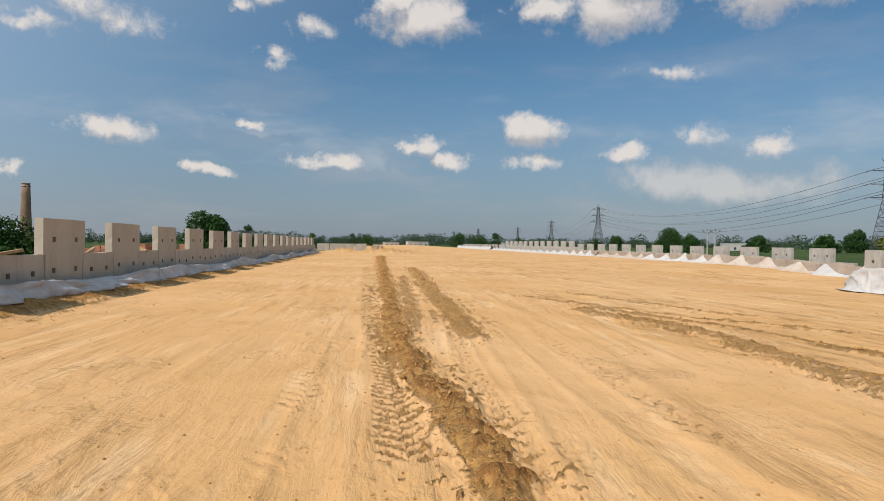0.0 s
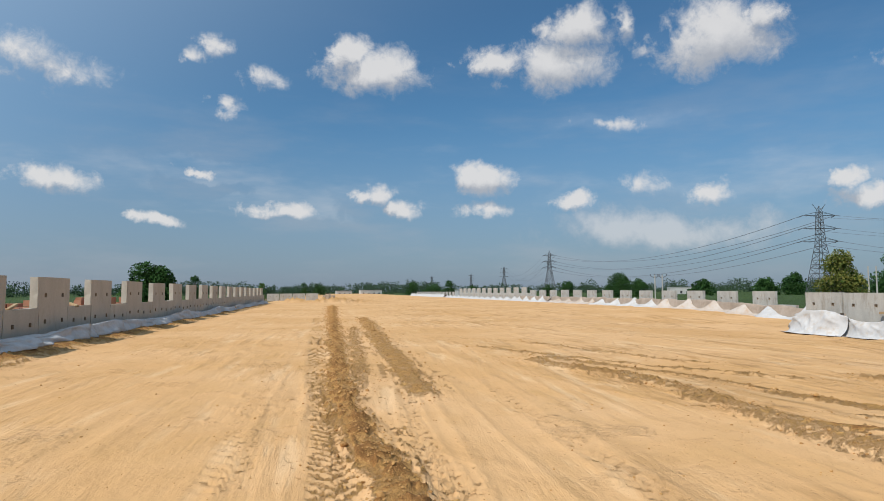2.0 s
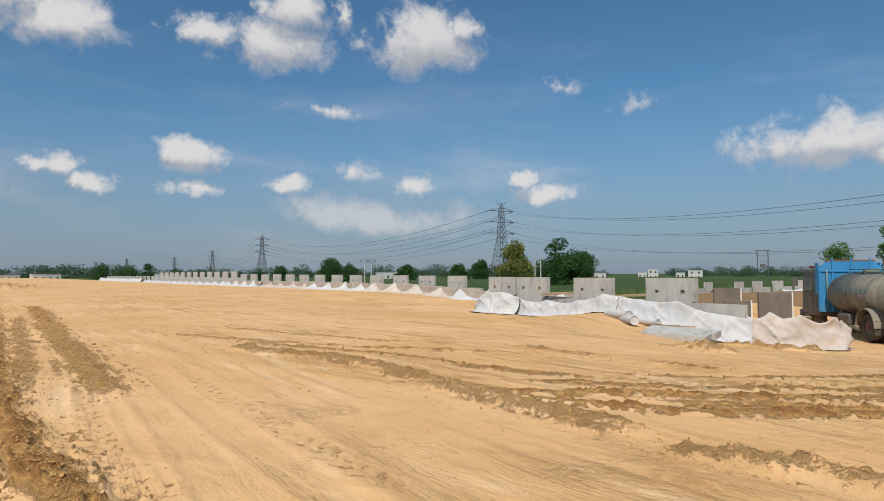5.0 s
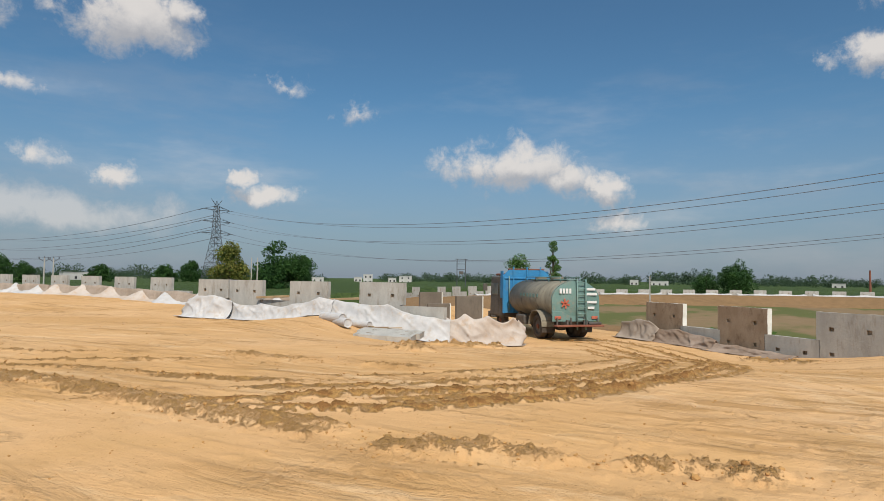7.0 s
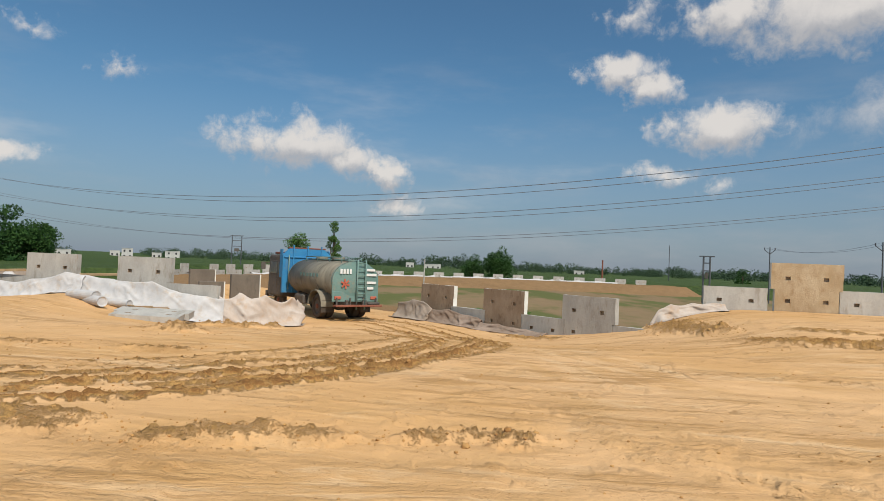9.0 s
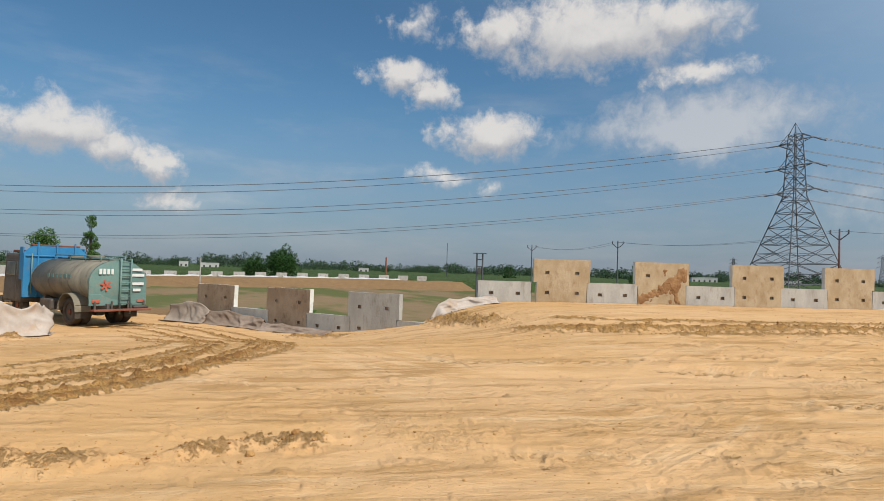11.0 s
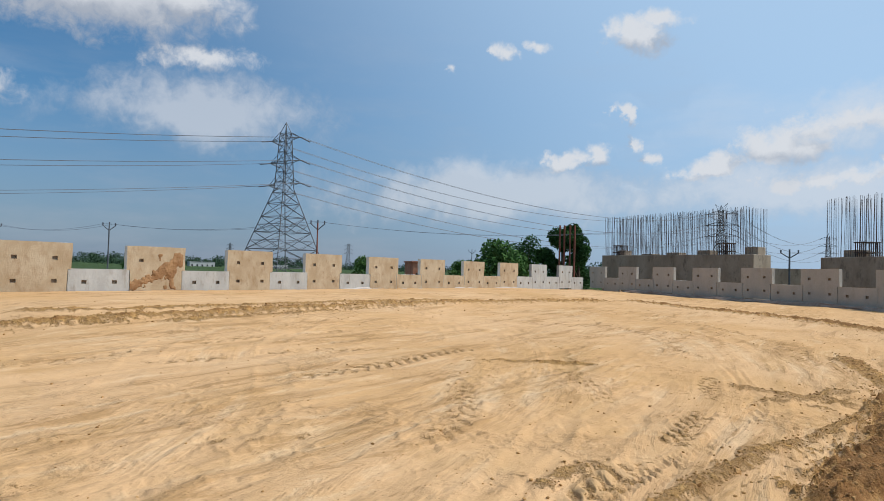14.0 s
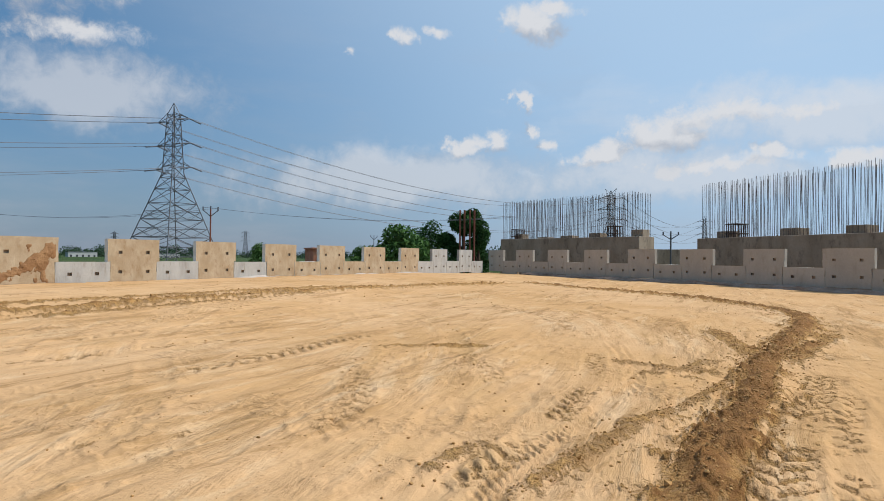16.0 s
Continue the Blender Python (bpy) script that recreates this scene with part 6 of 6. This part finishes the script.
build_tree(23.2, 230, 4.6, 5.6, leaf_dark, 19, "rounded dark tree in the far crop", 1500, 0.12, low=0.05)
build_tree(21.6, 235, 4.0, 5.0, leaf_dark, 41, "rounded dark tree in the far crop", 1500, 0.12, low=0.05)
build_tree(34.4, 260, 5.0, 10.0, leaf_dark, 20, "spreading dark tree in the far crop", 2000, 0.12, low=0.05)
build_tree(41.2, 280, 8.0, 9.0, leaf_dark, 21, "upright dark tree in the far crop", 2000, 0.2)
build_tree(39.2, 270, 5.4, 10.0, leaf_dark, 22, "spreading dark tree in the far crop", 2000, 0.15, low=0.05)
build_tree(-0.5, 260, 5.0, 4.0, leaf_dark, 23, "slender dark tree at the road's far end", 900, 0.3)
build_tree(0.9, 270, 4.4, 6.0, leaf_dark, 24, "rounded dark tree at the road's far end", 900, 0.15)
for k, (az, d, top, w) in enumerate(((9.4, 330, 6.4, 9), (11.0, 320, 5.6, 12), (12.6, 330, 6.8, 8), (14.8, 300, 4.6, 7), (113.4, 300, 5.8, 7), (119.8, 160, 4.2, 3.4), (123.0, 300, 5.2, 9), (108.8, 260, 4.6, 6))):
    build_tree(az, d, top, w, leaf_dark, 60 + k, "small dark tree far across the fields", 900, 0.15, low=0.05, group=G1)


def far_woods():
    rnd = np.random.RandomState(12)
    V, F = [], []
    n = 0
    for i in range(1500):
        az = rnd.uniform(-50, 215)
        d = rnd.uniform(430, 800)
        gap = vnoise(np.array([az * 0.22]), np.array([d * 0.002]))[0]
        if gap < 0.24:
            continue
        h = rnd.uniform(5.5, 11.5) * (0.7 + 0.7 * gap)
        w = h * rnd.uniform(0.8, 1.8)
        x, y = polar(az, d)
        blobs = [(x + rnd.uniform(-w, w) * 0.4, y + rnd.uniform(-w, w) * 0.4, FIELD + h * rnd.uniform(0.2, 0.72), h * rnd.uniform(0.24, 0.36)) for _ in range(6)]
        v, f = leaf_cloud(blobs, 280, h * 0.052, rnd)
        V.append(v)
        F.append(f + n)
        n += len(v)
    tagged(new("woods", mesh_from("woods", np.vstack(V), np.vstack(F), [leaf_far_hazed])), "hazy band of far trees along the horizon", "woods", kind="stuff")


far_woods()


# ---- buildings, chimney, kiln yard ----
def build_house(az, d, w, dep, h, mat, label, floors=1, turn=0):
    x, y = polar(az, d)
    house = empty("house", Matrix.Translation((x, y, FIELD)) @ pose(0, 0, 0, 0, 0, -az + turn), label, "house", "far village houses")
    box_part("wall", (0, 0, h / 2), (w, dep, h), mat, house)
    box_part("roof", (0, 0, h + 0.12), (w + 0.4, dep + 0.4, 0.24), mat, house)
    n = max(2, int(w / 3))
    for fl in range(floors):
        for k in range(n):
            win = box_part("window", ((k + 0.5) * w / n - w / 2, -dep / 2 - 0.02, h * (fl + 0.55) / floors), (1.0, 0.08, 1.2), window_dark, house)
            box_part("sill", ((k + 0.5) * w / n - w / 2, -dep / 2 - 0.05, h * (fl + 0.55) / floors - 0.65), (1.2, 0.2, 0.1), mat, win)


for az, d, w, h, fl in ((55.5, 420, 7, 5.4, 1), (56.4, 420, 8, 7.4, 2), (59.8, 420, 11, 6.6, 2), (58.6, 420, 7, 5.0, 1), (51.9, 400, 10, 4.8, 1), (82.3, 420, 14, 5.0, 1), (80.2, 420, 7, 5.6, 1), (95.5, 430, 9, 4.6, 1)):
    build_house(az, d, w * 0.75, 6, h * 0.85, plaster, "whitewashed flat-roofed village house among far trees", fl)
for az, d, w, h in ((125.3, 420, 15, 4.4), (131.6, 420, 12, 3.8), (5.4, 420, 14, 4.6), (3.0, 430, 10, 4.2), (144.3, 105, 4.0, 5.0), (33.0, 330, 14, 5.0), (14.2, 260, 9, 4.2)):
    build_house(az, d, w, 7, h, brick_mat if d < 150 else plaster, "low shed with a flat roof across the fields", 1, 12)


def build_chimney():
    x, y = polar(-26.0, 330)
    ch = empty("kiln_chimney", Matrix.Translation((x, y, FIELD)), "tall tapered brown brick kiln chimney", "chimney")
    bm = bmesh.new()
    prev = None
    for z, r in ((0, 3.0), (4, 2.6), (14, 2.1), (24, 1.75), (28.2, 1.6)):
        ring = [bm.verts.new((r * math.cos(2 * math.pi * i / 24), r * math.sin(2 * math.pi * i / 24), z)) for i in range(24)]
        if prev:
            for i in range(24):
                bm.faces.new((prev[i], prev[(i + 1) % 24], ring[(i + 1) % 24], ring[i]))
        prev = ring
    bm.faces.new(prev)
    part("shaft", bm, chimney_mat, ch, smooth=True)
    for z, r in ((28.3, 1.75), (27.2, 1.78)):
        bar_part("collar", (0, 0, z - 0.2), (0, 0, z + 0.2), r, concrete_dark, ch, 24)


chimney_mat = material("chimney_brick", two_tone((0.24, 0.145, 0.095), (0.32, 0.20, 0.13), 3, 0.35, 0.4, (0.12, 0.09, 0.07), 0.7, (1, 1, 0.4)))
build_chimney()


def brick_stack(x, y, w, d, h, seed):
    """A kiln-yard stack: courses of bricks, each course a part."""
    rnd = random.Random(seed)
    base = empty("brick_stack", Matrix.Translation((x, y, FIELD)) @ pose(0, 0, 0, 0, 0, rnd.uniform(-12, 12)), "rough stack of fired red bricks in the kiln yard", "brick stack", "brick stacks in the kiln yard")
    courses = 9
    for c in range(courses):
        f = 1 - 0.12 * c / courses
        bm = bmesh.new()
        n = max(3, int(w / 0.5))
        for i in range(n):
            if c == courses - 1 and rnd.random() < 0.5:
                continue
            add_box(bm, ((i + 0.5) * w / n - w / 2, rnd.uniform(-0.06, 0.06), (c + 0.5) * h / courses), (w / n * 0.93 * f, d * f, h / courses * 0.94))
        part("course", bm, brick_mat, base)


for k, (x, y, w, d, h) in enumerate(((-12.5, 26, 4, 1.4, 3.3), (-13, 31, 3.6, 1.4, 3.4), (-15, 37, 5, 1.6, 3.5), (-15, 44, 5, 1.6, 3.6), (-17, 20.5, 5, 1.6, 3.4), (-17, 53, 6, 2, 3.7), (-22, 33, 7, 2, 3.9), (-20, 25, 5, 2, 3.8))):
    brick_stack(x, y, w, d, h, k)

# panel stack and cart where the road narrows
for k in range(4):
    ob = new("precast_slab", SKINS["grey"][1][0])
    ob.matrix_world = Matrix.Translation((-6.0 + 2.1 * k, 108, 0.35)) @ pose(0, 0, 0, 3, 0, 0)
    tagged(ob, "pale precast panel stored upright at the road's far end", "precast slab", "panels stored at the far end")
lump("soil_mound", (3.0, 106), (1.1, 0.8, 0.9), concrete_brown, "dark mound of soil beside the stored panels", "soil mound", 33.0, 0.4)

# ---- bridge abutments with standing bars ----
def build_abutment(p, q, top, bars, bar_top, seed, stubs):
    rnd = random.Random(seed)
    p, q = Vector((*p, 0)), Vector((*q, 0))
    d = (q - p)
    length = d.length
    ang = math.degrees(math.atan2(d.y, d.x))
    base = FIELD
    ab = empty("bridge_abutment", Matrix.Translation((p.x, p.y, base)) @ pose(0, 0, 0, 0, 0, ang), "unfinished dark concrete bridge abutment with standing reinforcement bars", "bridge abutment", "bridge abutments")
    h = top - base
    box_part("cap", (length / 2, 0, h / 2), (length, 2.2, h), concrete_dark, ab, bevel=0.04)
    for u, w, hh in stubs:
        box_part("bearing_block", (length * u, 0.3, h + hh / 2), (w, 1.0, hh), concrete_dark, ab, bevel=0.02)
    for k in range(bars):
        u = (k + 0.5) / bars
        for row in (-0.9, 0.9):
            x = length * (0.01 + 0.98 * u) + rnd.uniform(-0.05, 0.05)
            bm = bmesh.new()
            add_bar(bm, (x, row, h - 0.1), (x + rnd.gauss(0, 0.05), row + rnd.gauss(0, 0.06), bar_top - base + rnd.uniform(-0.09, 0.05)), 0.015 if seed == 1 else 0.012, 5)
            part("rebar", bm, rebar_mat, ab)
    for u in (0.78, 0.06) if seed == 1 else (0.12,):
        cage = box_part("bar_cage", (length * u + 0.4, 0, h + 0.95), (1.0, 1.1, 0.06), rebar_mat, ab, bevel=0.01)
        box_part("tie", (length * u + 0.4, 0, h + 0.3), (1.0, 1.1, 0.06), rebar_mat, cage, bevel=0.01)
        for i in range(6):
            for y in (-0.5, 0.5):
                bar_part("cage_bar", (length * u + 0.16 * i, y, h), (length * u + 0.16 * i, y, h + 1.0), 0.035, rebar_mat, cage, 5)


build_abutment(polar(161.2, 64), polar(173.2, 54), 3.3, 104, 7.0, 1, ((0.1, 0.9, 0.5), (0.3, 1.2, 0.15), (0.48, 1.3, 0.25), (0.68, 1.2, 0.4), (0.95, 1.1, 0.6)))
build_abutment(polar(178.2, 50), polar(197.0, 38), 3.0, 124, 6.9, 2, ((0.08, 1.1, 0.5), (0.38, 1.3, 0.5), (0.62, 1.2, 0.5), (0.9, 1.2, 0.5)))
far_block = box_part("footing", (0, 0, 0), (16, 2, 5.6), concrete_dark, None)
far_block.matrix_world = Matrix.Translation((*polar(176.0, 78), -0.2)) @ pose(0, 0, 0, 0, 0, 25)
tagged(far_block, "low dark concrete pier wall behind the abutments", "pier wall")
for az in (156.8, 157.2, 157.7, 158.1):
    x, y = polar(az, 70)
    ob = bar_part("steel_post", (0, 0, 0), (0, 0, 9.2), 0.11, rust, None, 8)
    ob.matrix_world = Matrix.Translation((x, y, FIELD))
    tagged(ob, "tall rusty red steel post before the trees", "steel post", "rusty posts")


# ---- bushes and weeds at the embankment foot ----
def build_bush(x, y, r, seed, mat):
    rnd = np.random.RandomState(seed)
    blobs = [(rnd.uniform(-r, r) * 0.6, rnd.uniform(-r, r) * 0.6, r * rnd.uniform(0.3, 0.8), r * 0.45) for _ in range(7)]
    V, F = leaf_cloud(blobs, 500, r * 0.12, rnd)
    ob = tagged(new("bush", mesh_from("bush", V, F, [mat])), "small green leafy bush growing below the wall", "bush", "bushes below the wing wall")
    ob.location = (x, y, height_at(x, y) - 0.1)


for k, (x, y, r) in enumerate(((26.4, 0.4, 0.9), (24.7, -6.2, 0.7), (25.4, -2.6, 0.6), (28.0, 1.8, 0.6), (23.6, -7.2, 0.6))):
    build_bush(x, y, r, 80 + k, leaf_mid)
